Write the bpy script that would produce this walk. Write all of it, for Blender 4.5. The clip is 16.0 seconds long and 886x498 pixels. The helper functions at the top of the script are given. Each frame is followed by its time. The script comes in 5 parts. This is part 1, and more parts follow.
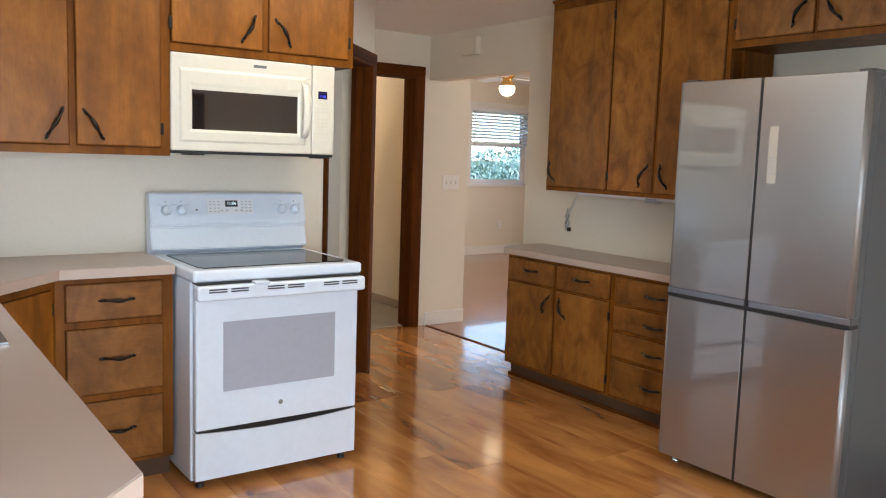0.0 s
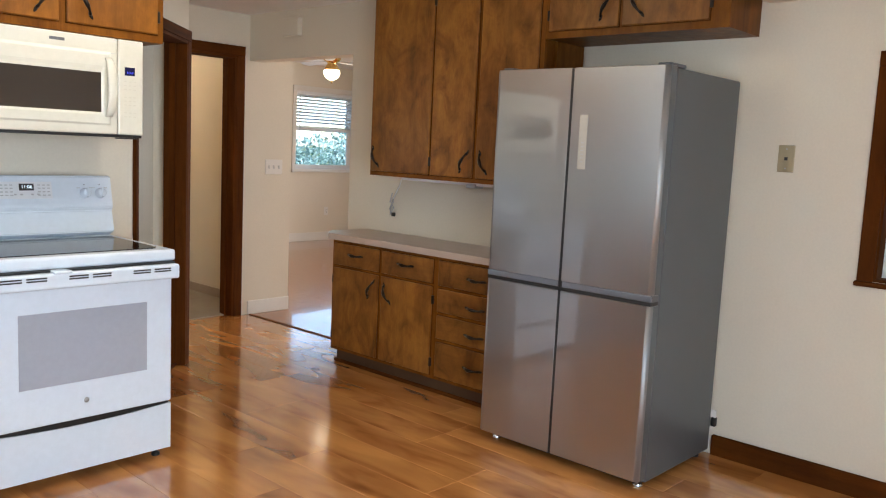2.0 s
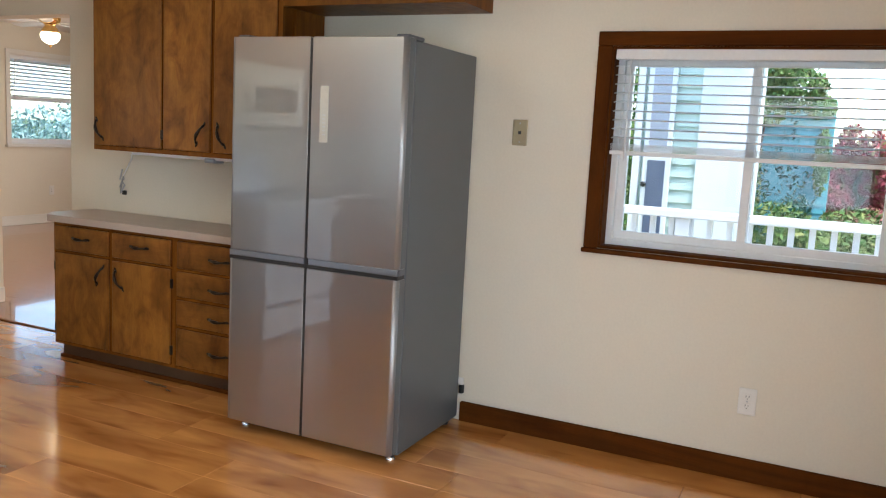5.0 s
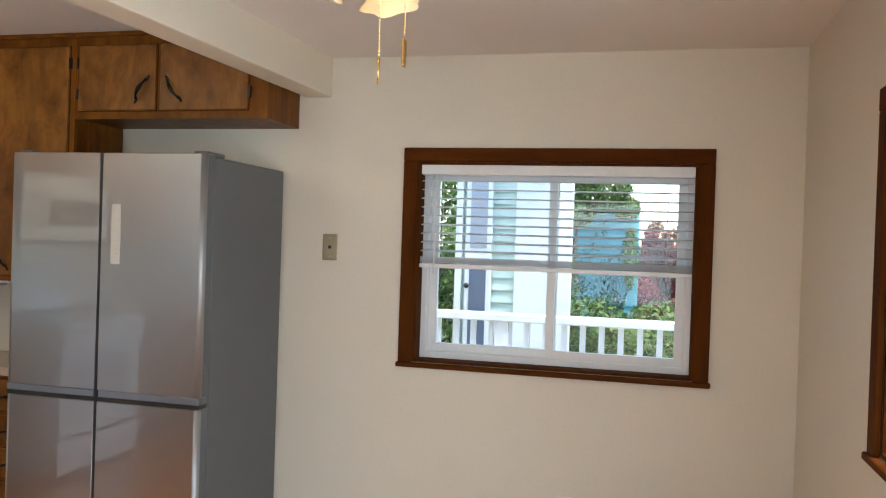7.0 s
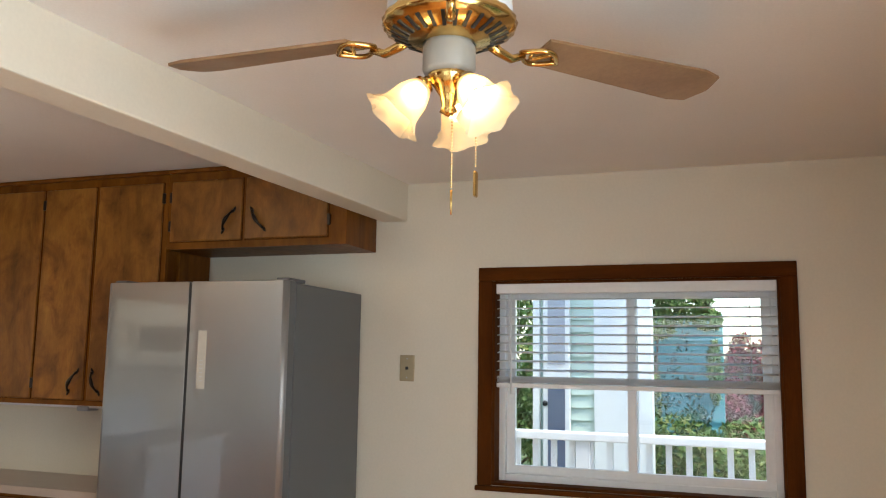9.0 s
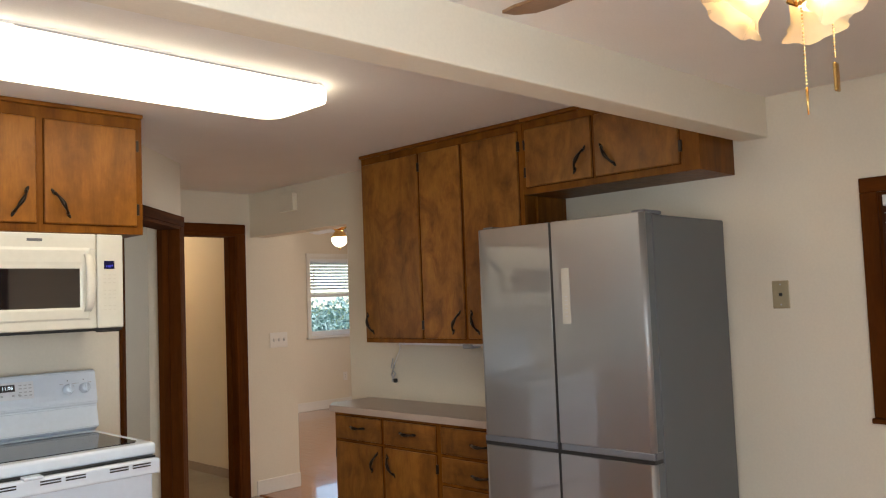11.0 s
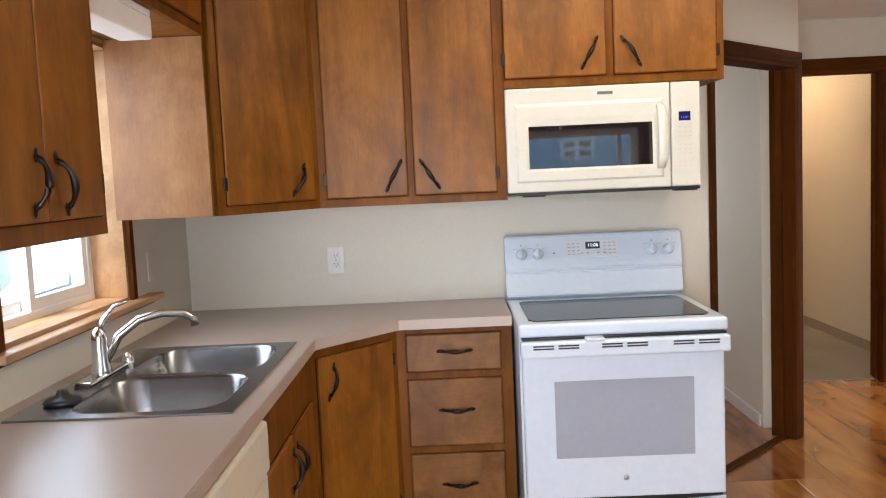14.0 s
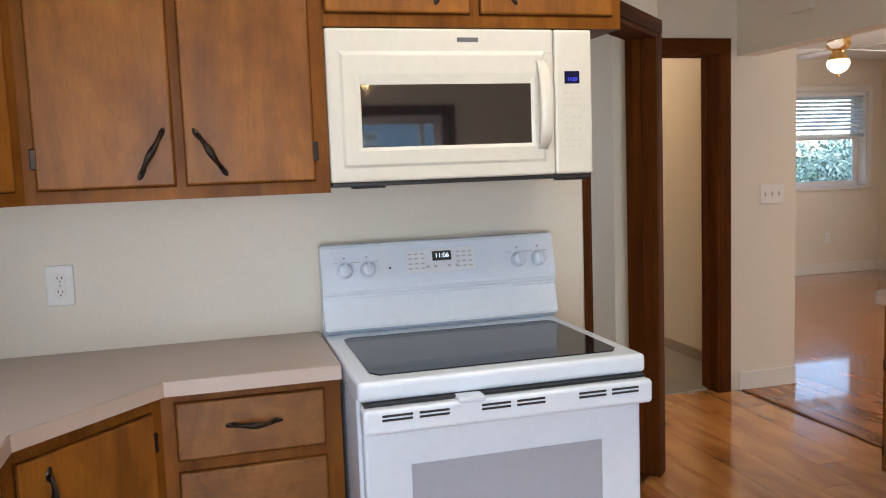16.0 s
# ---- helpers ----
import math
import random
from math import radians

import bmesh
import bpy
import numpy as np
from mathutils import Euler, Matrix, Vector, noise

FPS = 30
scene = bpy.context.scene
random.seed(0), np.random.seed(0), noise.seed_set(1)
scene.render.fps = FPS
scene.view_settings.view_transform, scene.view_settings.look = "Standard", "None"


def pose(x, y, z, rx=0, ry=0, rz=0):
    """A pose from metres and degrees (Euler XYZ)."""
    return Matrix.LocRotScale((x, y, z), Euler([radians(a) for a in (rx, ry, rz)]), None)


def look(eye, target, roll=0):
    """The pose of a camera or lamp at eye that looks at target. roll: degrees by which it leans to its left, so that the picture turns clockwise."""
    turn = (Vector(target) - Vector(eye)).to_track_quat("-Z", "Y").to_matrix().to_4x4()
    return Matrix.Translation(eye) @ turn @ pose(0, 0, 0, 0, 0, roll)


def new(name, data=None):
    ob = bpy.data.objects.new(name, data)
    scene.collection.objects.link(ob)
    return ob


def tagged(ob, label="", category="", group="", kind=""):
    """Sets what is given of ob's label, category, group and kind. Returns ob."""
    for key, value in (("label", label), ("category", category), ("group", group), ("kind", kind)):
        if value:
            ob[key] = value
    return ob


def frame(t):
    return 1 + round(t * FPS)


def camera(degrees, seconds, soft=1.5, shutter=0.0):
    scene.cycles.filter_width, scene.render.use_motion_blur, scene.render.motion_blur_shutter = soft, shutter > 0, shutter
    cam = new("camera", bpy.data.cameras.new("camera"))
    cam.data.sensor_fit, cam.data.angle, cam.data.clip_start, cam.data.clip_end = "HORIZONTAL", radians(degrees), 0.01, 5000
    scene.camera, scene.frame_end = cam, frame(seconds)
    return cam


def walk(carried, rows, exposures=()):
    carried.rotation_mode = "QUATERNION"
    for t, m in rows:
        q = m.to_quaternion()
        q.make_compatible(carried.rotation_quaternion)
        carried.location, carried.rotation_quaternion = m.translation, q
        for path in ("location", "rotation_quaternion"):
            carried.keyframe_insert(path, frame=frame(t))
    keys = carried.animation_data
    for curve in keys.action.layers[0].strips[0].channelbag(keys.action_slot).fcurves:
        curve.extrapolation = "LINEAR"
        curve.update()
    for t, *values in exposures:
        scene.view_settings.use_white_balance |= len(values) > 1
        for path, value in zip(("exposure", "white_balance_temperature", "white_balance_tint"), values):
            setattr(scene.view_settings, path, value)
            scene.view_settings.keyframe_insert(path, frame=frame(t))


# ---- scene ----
cam = camera(57.0, 16.0, 1.15)
PATH = [
    (0, (0.07, 0.056, 1.4), (1.224, 1.673, 1.172), 1.9),
    (0.5, (0.088, 0.052, 1.398), (1.328, 1.603, 1.163), 2.0),
    (1, (0.097, 0.073, 1.398), (1.419, 1.554, 1.156), 2.1),
    (1.5, (0.1, 0.064, 1.391), (1.497, 1.475, 1.148), 2.4),
    (2, (0.108, 0.057, 1.39), (1.573, 1.396, 1.146), 2.7),
    (2.5, (0.113, 0.073, 1.387), (1.65, 1.329, 1.145), 2.9),
    (3, (0.122, 0.067, 1.381), (1.726, 1.238, 1.143), 3.2),
    (5.5, (0.252, 0.079, 1.382), (2.098, 0.799, 1.11), 2.8),
    (6, (0.281, 0.057, 1.404), (2.181, 0.634, 1.164), 2.5),
    (6.5, (0.329, 0.026, 1.44), (2.261, 0.523, 1.297), 2.1),
    (7, (0.337, 0.006, 1.459), (2.276, 0.494, 1.44), 1.9),
    (7.5, (0.322, 0.001, 1.467), (2.258, 0.491, 1.572), 1.8),
    (8, (0.328, -0.04, 1.479), (2.247, 0.485, 1.682), 1.3),
    (8.2, (0.331, -0.034, 1.479), (2.244, 0.5, 1.712), 1.2),
    (10.3, (0.262, 0.015, 1.458), (1.927, 1.108, 1.641), -1.0),
    (11, (0.319, -0.025, 1.449), (1.739, 1.379, 1.573), -2.2),
    (11.5, (0.353, -0.046, 1.443), (1.479, 1.606, 1.518), -3.3),
    (12, (0.443, 0.056, 1.436), (1.293, 1.866, 1.478), -3.7),
    (12.5, (0.578, 0.217, 1.468), (1.103, 2.146, 1.497), -3.6),
    (13, (0.716, 0.238, 1.482), (0.828, 2.235, 1.484), -3.7),
    (13.5, (0.836, 0.246, 1.479), (0.682, 2.239, 1.404), -3.8),
    (14, (0.893, 0.286, 1.468), (0.868, 2.278, 1.288), -2.6),
    (14.5, (0.871, 0.417, 1.444), (1.027, 2.399, 1.232), -2.5),
    (15, (0.763, 0.69, 1.44), (1.046, 2.659, 1.225), -3.7),
    (15.5, (0.768, 0.961, 1.42), (1.155, 2.91, 1.194), -3.4),
    (16, (0.825, 1.329, 1.421), (1.35, 3.248, 1.217), -2.1),
]
walk(cam, [(t, look(eye, target, roll)) for t, eye, target, roll in PATH], [(0.0, 2.14, 6400, 9), (5.5, 2.17, 6450, 7), (8.0, 1.92, 6650, 7), (10.5, 1.72, 7050, 9), (12.0, 2.0, 6750, 10), (13.5, 2.22, 6600, 11), (14.2, 2.12, 6500, 12), (16.0, 1.96, 6450, 12)])

# ---- light ----
world = bpy.data.worlds.new("world")
scene.world = world
world.use_nodes = True
wn = world.node_tree.nodes
sky = wn.new("ShaderNodeTexSky")
sky.sky_type = "NISHITA"
sky.sun_disc = False
sky.sun_elevation, sky.sun_rotation = radians(62), radians(205)
wn["Background"].inputs["Strength"].default_value = 0.15
world.node_tree.links.new(sky.outputs["Color"], wn["Background"].inputs["Color"])
sun_data = bpy.data.lights.new("sun", "SUN")
sun_data.energy, sun_data.angle, sun_data.color = 1.5, radians(12), (1, 0.96, 0.9)
sun = new("sun", sun_data)
sun.matrix_world = look((2, -7, 16), (5, 0, 0))



def window_lamp(name, m, width, height, watts, col=(0.80, 0.90, 1.0)):
    """A lamp added at a window in place of sky light; the camera faces only the sink's. m looks into the room."""
    d = bpy.data.lights.new(name, "AREA")
    d.shape, d.size, d.size_y, d.energy, d.color = "RECTANGLE", width, height, watts, col
    ob = new(name, d)
    ob.matrix_world = m


window_lamp("patio_sky", look((0.50, -0.70, 1.05), (1.0, 2, 0.4)), 1.25, 1.9, 18.5)
window_lamp("sink_sky", look((-0.395, 2.77, 1.54), (1, 2.85, 1.30)), 0.78, 0.80, 2.0)
window_lamp("west_sky", look((-0.40, 0.30, 1.40), (1, 0.30, 1.3)), 1.1, 0.95, 1.8)
# Warm tint stands in for fan light and bounce off the wood floor.
window_lamp("living_fill", look((8.45, 5.1, 1.35), (6, 5.1, 1.2)), 2.1, 1.4, 28, (1.0, 0.93, 0.87))
window_lamp("rear_sky", look((1.25, 6.2, 1.4), (3, 6.2, 1.3)), 1.2, 1.1, 2.6, (0.95, 0.96, 1.0))
LAMP_FLUO = 1.65
LAMP_BULB = 9.0


# ---- materials ----
def nodes_of(name):
    m = bpy.data.materials.new(name)
    m.use_nodes = True
    t = m.node_tree
    return m, t, t.nodes["Principled BSDF"]


def mapped(t, scale, per_object=False):
    co = t.nodes.new("ShaderNodeTexCoord")
    mp = t.nodes.new("ShaderNodeMapping")
    mp.inputs["Scale"].default_value = scale
    t.links.new(co.outputs["Object"], mp.inputs["Vector"])
    if per_object:
        info = t.nodes.new("ShaderNodeObjectInfo")
        mul = t.nodes.new("ShaderNodeMath")
        mul.operation = "MULTIPLY"
        mul.inputs[1].default_value = 37.0
        t.links.new(info.outputs["Random"], mul.inputs[0])
        t.links.new(mul.outputs[0], mp.inputs["Location"])
    return mp.outputs["Vector"]


def noise_of(t, vec, scale, detail=4.0, rough=0.55, distort=0.0):
    n = t.nodes.new("ShaderNodeTexNoise")
    n.inputs["Scale"].default_value, n.inputs["Detail"].default_value = scale, detail
    n.inputs["Roughness"].default_value, n.inputs["Distortion"].default_value = rough, distort
    t.links.new(vec, n.inputs["Vector"])
    return n.outputs["Fac"]


def ramp(t, fac, stops):
    r = t.nodes.new("ShaderNodeValToRGB")
    e = r.color_ramp.elements
    while len(e) < len(stops):
        e.new(0.5)
    for k, (p, c) in enumerate(stops):
        e[k].position, e[k].color = p, (*c, 1)
    t.links.new(fac, r.inputs["Fac"])
    return r.outputs["Color"]


def mixed(t, a, b, fac, mode="MULTIPLY"):
    m = t.nodes.new("ShaderNodeMix")
    m.data_type, m.blend_type = "RGBA", mode
    if isinstance(fac, float):
        m.inputs["Factor"].default_value = fac
    else:
        t.links.new(fac, m.inputs["Factor"])
    t.links.new(a, m.inputs["A"])
    t.links.new(b, m.inputs["B"])
    return m.outputs["Result"]


def bump(t, b, height, strength, dist=0.002):
    n = t.nodes.new("ShaderNodeBump")
    n.inputs["Strength"].default_value, n.inputs["Distance"].default_value = strength, dist
    t.links.new(height, n.inputs["Height"])
    t.links.new(n.outputs["Normal"], b.inputs["Normal"])


def spread(c, k):
    return tuple(min(1, v * k) for v in c)


def paint(name, col, rough=0.5, vary=0.06, grain=60.0, relief=0.1, metal=0.0, coat=0.0):
    m, t, b = nodes_of(name)
    v = mapped(t, (1, 1, 1))
    big = ramp(t, noise_of(t, v, 1.7, 5), [(0.3, spread(col, 1 - vary)), (0.7, spread(col, 1 + vary))])
    fine = ramp(t, noise_of(t, v, grain, 3), [(0.3, (0.94, 0.94, 0.94)), (0.7, (1, 1, 1))])
    t.links.new(mixed(t, big, fine, 0.7), b.inputs["Base Color"])
    b.inputs["Roughness"].default_value, b.inputs["Metallic"].default_value = rough, metal
    b.inputs["Coat Weight"].default_value = coat
    if relief:
        bump(t, b, noise_of(t, v, grain * 4, 4), relief)
    return m


def wood(name, dark, light, stretch=(9, 9, 0.9), rough=0.38, blotch=0.5, figure=1.0, coat=0.15, cloud=0.0, gloss=0.28):
    """Stained wood: fine fibres along the short axis of stretch, wide figure, and dark blotches where the stain took unevenly."""
    m, t, b = nodes_of(name)
    v = mapped(t, stretch, True)
    fig = ramp(t, noise_of(t, v, 1.1 * figure, 6, 0.6, 0.9), [(0.25, dark), (0.5, tuple((p + q) / 2 for p, q in zip(dark, light))), (0.78, light)])
    fibre = ramp(t, noise_of(t, mapped(t, tuple(12 * s for s in stretch), True), 2.0, 5, 0.7), [(0.3, (0.72, 0.7, 0.68)), (0.65, (1, 1, 1))])
    stain = ramp(t, noise_of(t, mapped(t, (3.2, 3.2, 2.2), True), 1.6, 6, 0.65), [(0.33, (0.5, 0.41, 0.30)), (0.56, (1, 1, 1))])
    mottle = ramp(t, noise_of(t, mapped(t, (5, 5, 3.5), True), 1.7, 4, 0.6, 1.5), [(0.36, (0.66, 0.56, 0.44)), (0.58, (1, 1, 1))])
    c = mixed(t, mixed(t, mixed(t, fig, fibre, 0.6), stain, blotch), mottle, blotch * 0.5)
    if cloud:
        dabs = ramp(t, noise_of(t, mapped(t, (5.5, 5.5, 3.6), True), 1.3, 5, 0.62, 1.1), [(0.30, (0.36, 0.22, 0.13)), (0.43, (0.74, 0.64, 0.52)), (0.56, (1, 1, 1))])
        c = mixed(t, c, dabs, cloud)
    t.links.new(c, b.inputs["Base Color"])
    r = t.nodes.new("ShaderNodeMapRange")
    r.inputs["To Min"].default_value, r.inputs["To Max"].default_value = rough - 0.08, rough + 0.12
    t.links.new(noise_of(t, v, 3.0), r.inputs["Value"])
    t.links.new(r.outputs[0], b.inputs["Roughness"])
    b.inputs["Coat Weight"].default_value, b.inputs["Coat Roughness"].default_value = coat, 0.25
    b.inputs["Specular IOR Level"].default_value = gloss
    bump(t, b, noise_of(t, mapped(t, tuple(12 * s for s in stretch), True), 2.0, 5, 0.7), 0.12, 0.001)
    return m


def glowing(name, col, strength):
    m, t, b = nodes_of(name)
    b.inputs["Base Color"].default_value = (*col, 1)
    b.inputs["Emission Color"].default_value = (*col, 1)
    b.inputs["Emission Strength"].default_value = strength
    return m


def leafy(name, cols, rough=0.6):
    m, t, b = nodes_of(name)
    g = t.nodes.new("ShaderNodeNewGeometry")
    t.links.new(ramp(t, g.outputs["Random Per Island"], [(k / (len(cols) - 1), c) for k, c in enumerate(cols)]), b.inputs["Base Color"])
    b.inputs["Roughness"].default_value = rough
    b.inputs["Specular IOR Level"].default_value = 0.08
    return m


WALL = paint("wall_paint", (0.73, 0.67, 0.56), 0.55, 0.02, 90, 0.12)
CEIL = paint("ceiling_paint", (0.80, 0.77, 0.74), 0.8, 0.03, 130, 0.3)
BASEWHITE = paint("white_trim_paint", (0.76, 0.74, 0.70), 0.4, 0.03)
CAB = wood("stained_birch", (0.13, 0.040, 0.004), (0.41, 0.157, 0.017), (5, 5, 0.7), blotch=0.62, coat=0.0)
CABH = wood("stained_birch_cross", (0.115, 0.035, 0.004), (0.34, 0.13, 0.015), (0.7, 0.7, 5), blotch=0.68, coat=0.0)
MOTTLED = wood("mottled_birch", (0.155, 0.058, 0.010), (0.42, 0.18, 0.032), (4, 4, 0.8), blotch=0.6, coat=0.0, cloud=0.7)
MOTTLEDH = wood("mottled_birch_cross", (0.15, 0.057, 0.010), (0.34, 0.145, 0.028), (0.8, 0.8, 4), blotch=0.6, coat=0.0, cloud=0.7)
# Paler birch for one side panel: window light and glare painted into the colour.
LITPANEL = wood("window_lit_birch", (0.27, 0.115, 0.04), (0.40, 0.20, 0.085), (5, 5, 0.8), 0.36, 0.6, coat=0.2)
FRAME = wood("stained_birch_frame", (0.11, 0.034, 0.004), (0.29, 0.105, 0.013), blotch=0.5, coat=0.0, gloss=0.12)
TRIM = wood("dark_stained_trim", (0.050, 0.013, 0.0013), (0.145, 0.041, 0.004), (10, 10, 0.8), 0.78, 0.3, coat=0.0, gloss=0.1)
TRIMH = wood("dark_stained_trim_cross", (0.050, 0.013, 0.0013), (0.145, 0.041, 0.004), (0.8, 0.8, 10), 0.78, 0.3, coat=0.0, gloss=0.1)
PALE = wood("worn_sill_wood", (0.38, 0.2, 0.09), (0.58, 0.36, 0.19), (9, 0.9, 9), 0.5, 0.2)
TOE = paint("toe_kick_paint", (0.075, 0.034, 0.013), 0.75, 0.25)
COUNTER = paint("beige_laminate", (0.42, 0.335, 0.285), 0.33, 0.04, 260, 0.05)
COUNTER_EDGE = paint("beige_laminate_edge", (0.47, 0.37, 0.31), 0.4, 0.04, 200, 0.05)
ENAMEL = paint("white_enamel", (0.69, 0.76, 0.85), 0.22, 0.01, 40, 0.0)
CREAM = paint("cream_plastic", (0.67, 0.645, 0.565), 0.25, 0.01, 40, 0.0)
DISH = paint("dishwasher_cream", (0.76, 0.71, 0.58), 0.35, 0.02, 40, 0.0)
PLATE = paint("white_plate_plastic", (0.78, 0.76, 0.72), 0.35, 0.02)
BRASSPLATE = paint("aged_brass_plate", (0.40, 0.33, 0.21), 0.42, 0.12, 60, 0.05, 0.45)
BRONZE = paint("dark_bronze", (0.035, 0.027, 0.022), 0.34, 0.3, 90, 0.1, 0.8)
BLACK = paint("black_plastic", (0.015, 0.015, 0.016), 0.4, 0.1)
DARKGAP = paint("dark_gap", (0.02, 0.018, 0.016), 0.8, 0.1)
BLACKGLASS = paint("black_glass", (0.012, 0.012, 0.014), 0.04, 0.0, 40, 0.0)
COOKGLASS = paint("ceramic_cooktop_glass", (0.010, 0.010, 0.012), 0.06, 0.15, 30, 0.0)
COOKGLASS.node_tree.nodes["Principled BSDF"].inputs["Specular IOR Level"].default_value = 0.18
BLACKGLASS.node_tree.nodes["Principled BSDF"].inputs["Specular IOR Level"].default_value = 1.0
BLACKGLASS.node_tree.nodes["Principled BSDF"].inputs["Coat Weight"].default_value = 1.0
BLACKGLASS.node_tree.nodes["Principled BSDF"].inputs["Coat IOR"].default_value = 2.3
GREYGLASS = paint("grey_oven_glass", (0.38, 0.405, 0.47), 0.10, 0.02, 40, 0.0)
SIDEGREY = paint("grey_steel_side", (0.10, 0.11, 0.12), 0.36, 0.03, 300, 0.05)
CHROME = paint("chrome", (0.75, 0.75, 0.76), 0.12, 0.03, 40, 0.0, 1.0)
BRASS = paint("polished_brass", (0.72, 0.47, 0.17), 0.16, 0.06, 60, 0.0, 1.0)
VINYL = paint("white_vinyl", (0.80, 0.81, 0.82), 0.35, 0.02)
SLAT = paint("blind_slat", (0.80, 0.80, 0.80), 0.5, 0.03)
_t = SLAT.node_tree
_tr, _mx = _t.nodes.new("ShaderNodeBsdfTranslucent"), _t.nodes.new("ShaderNodeMixShader")
_tr.inputs["Color"].default_value, _mx.inputs["Fac"].default_value = (0.92, 0.95, 0.97, 1), 0.74
_t.links.new(_t.nodes["Principled BSDF"].outputs[0], _mx.inputs[1])
_t.links.new(_tr.outputs[0], _mx.inputs[2])
_t.links.new(_mx.outputs[0], _t.nodes["Material Output"].inputs["Surface"])
PRINT = paint("grey_print", (0.45, 0.46, 0.48), 0.5, 0.0, 40, 0.0)
BLADE = wood("fan_blade_wood", (0.22, 0.12, 0.06), (0.36, 0.22, 0.12), (3, 3, 3), 0.35, 0.2)
CARPET = paint("grey_carpet", (0.36, 0.34, 0.30), 0.95, 0.12, 220, 0.9)
DIGITS = glowing("clock_digits", (0.75, 0.9, 1.0), 0.5)
BLUELED = glowing("blue_display", (0.05, 0.07, 0.9), 0.3)
FLUO = glowing("lit_diffuser", (1.0, 0.92, 0.76), LAMP_FLUO)
BULB = glowing("lit_bulb", (1.0, 0.80, 0.52), LAMP_BULB)


def steel(name, axis, metal=1.0, rough=0.19, film=0.0, tint=(0.53, 0.54, 0.545)):
    m, t, b = nodes_of(name)
    v = mapped(t, axis)
    n = noise_of(t, v, 3.0, 6, 0.7)
    t.links.new(ramp(t, n, [(0.3, tint), (0.7, tuple(1.015 * c for c in tint))]), b.inputs["Base Color"])
    b.inputs["Metallic"].default_value = metal
    r = t.nodes.new("ShaderNodeMapRange")
    r.inputs["To Min"].default_value, r.inputs["To Max"].default_value = rough - 0.003, rough + 0.003
    t.links.new(n, r.inputs["Value"])
    t.links.new(r.outputs[0], b.inputs["Roughness"])
    if film:
        b.inputs["Coat Weight"].default_value, b.inputs["Coat Roughness"].default_value, b.inputs["Coat IOR"].default_value = film, 0.035, 1.95
    return m


STEEL = steel("brushed_steel", (1, 160, 0.3), 1.0, 0.33, 1.0, (0.415, 0.42, 0.42))
SINKSTEEL = steel("satin_sink_steel", (3, 3, 3), rough=0.23, tint=(0.29, 0.30, 0.31))
EDGESTEEL = steel("satin_door_edge", (1, 160, 0.3), 0.8, 0.5, 0.0, (0.36, 0.365, 0.37))


def clear_glass():
    m, t, b = nodes_of("window_glass")
    b.inputs["Transmission Weight"].default_value = 1.0
    b.inputs["Roughness"].default_value, b.inputs["IOR"].default_value = 0.0, 1.45
    b.inputs["Base Color"].default_value = (0.93, 0.985, 0.99, 1)
    return m


GLASS = clear_glass()


def frosted():
    m, t, b = nodes_of("frosted_glass")
    b.inputs["Base Color"].default_value = (0.86, 0.67, 0.42, 1)
    b.inputs["Transmission Weight"].default_value, b.inputs["IOR"].default_value = 0.35, 1.25
    b.inputs["Roughness"].default_value = 0.5
    b.inputs["Emission Color"].default_value = (1.0, 0.72, 0.38, 1)
    b.inputs["Emission Strength"].default_value = 0.03
    return m


FROST = frosted()


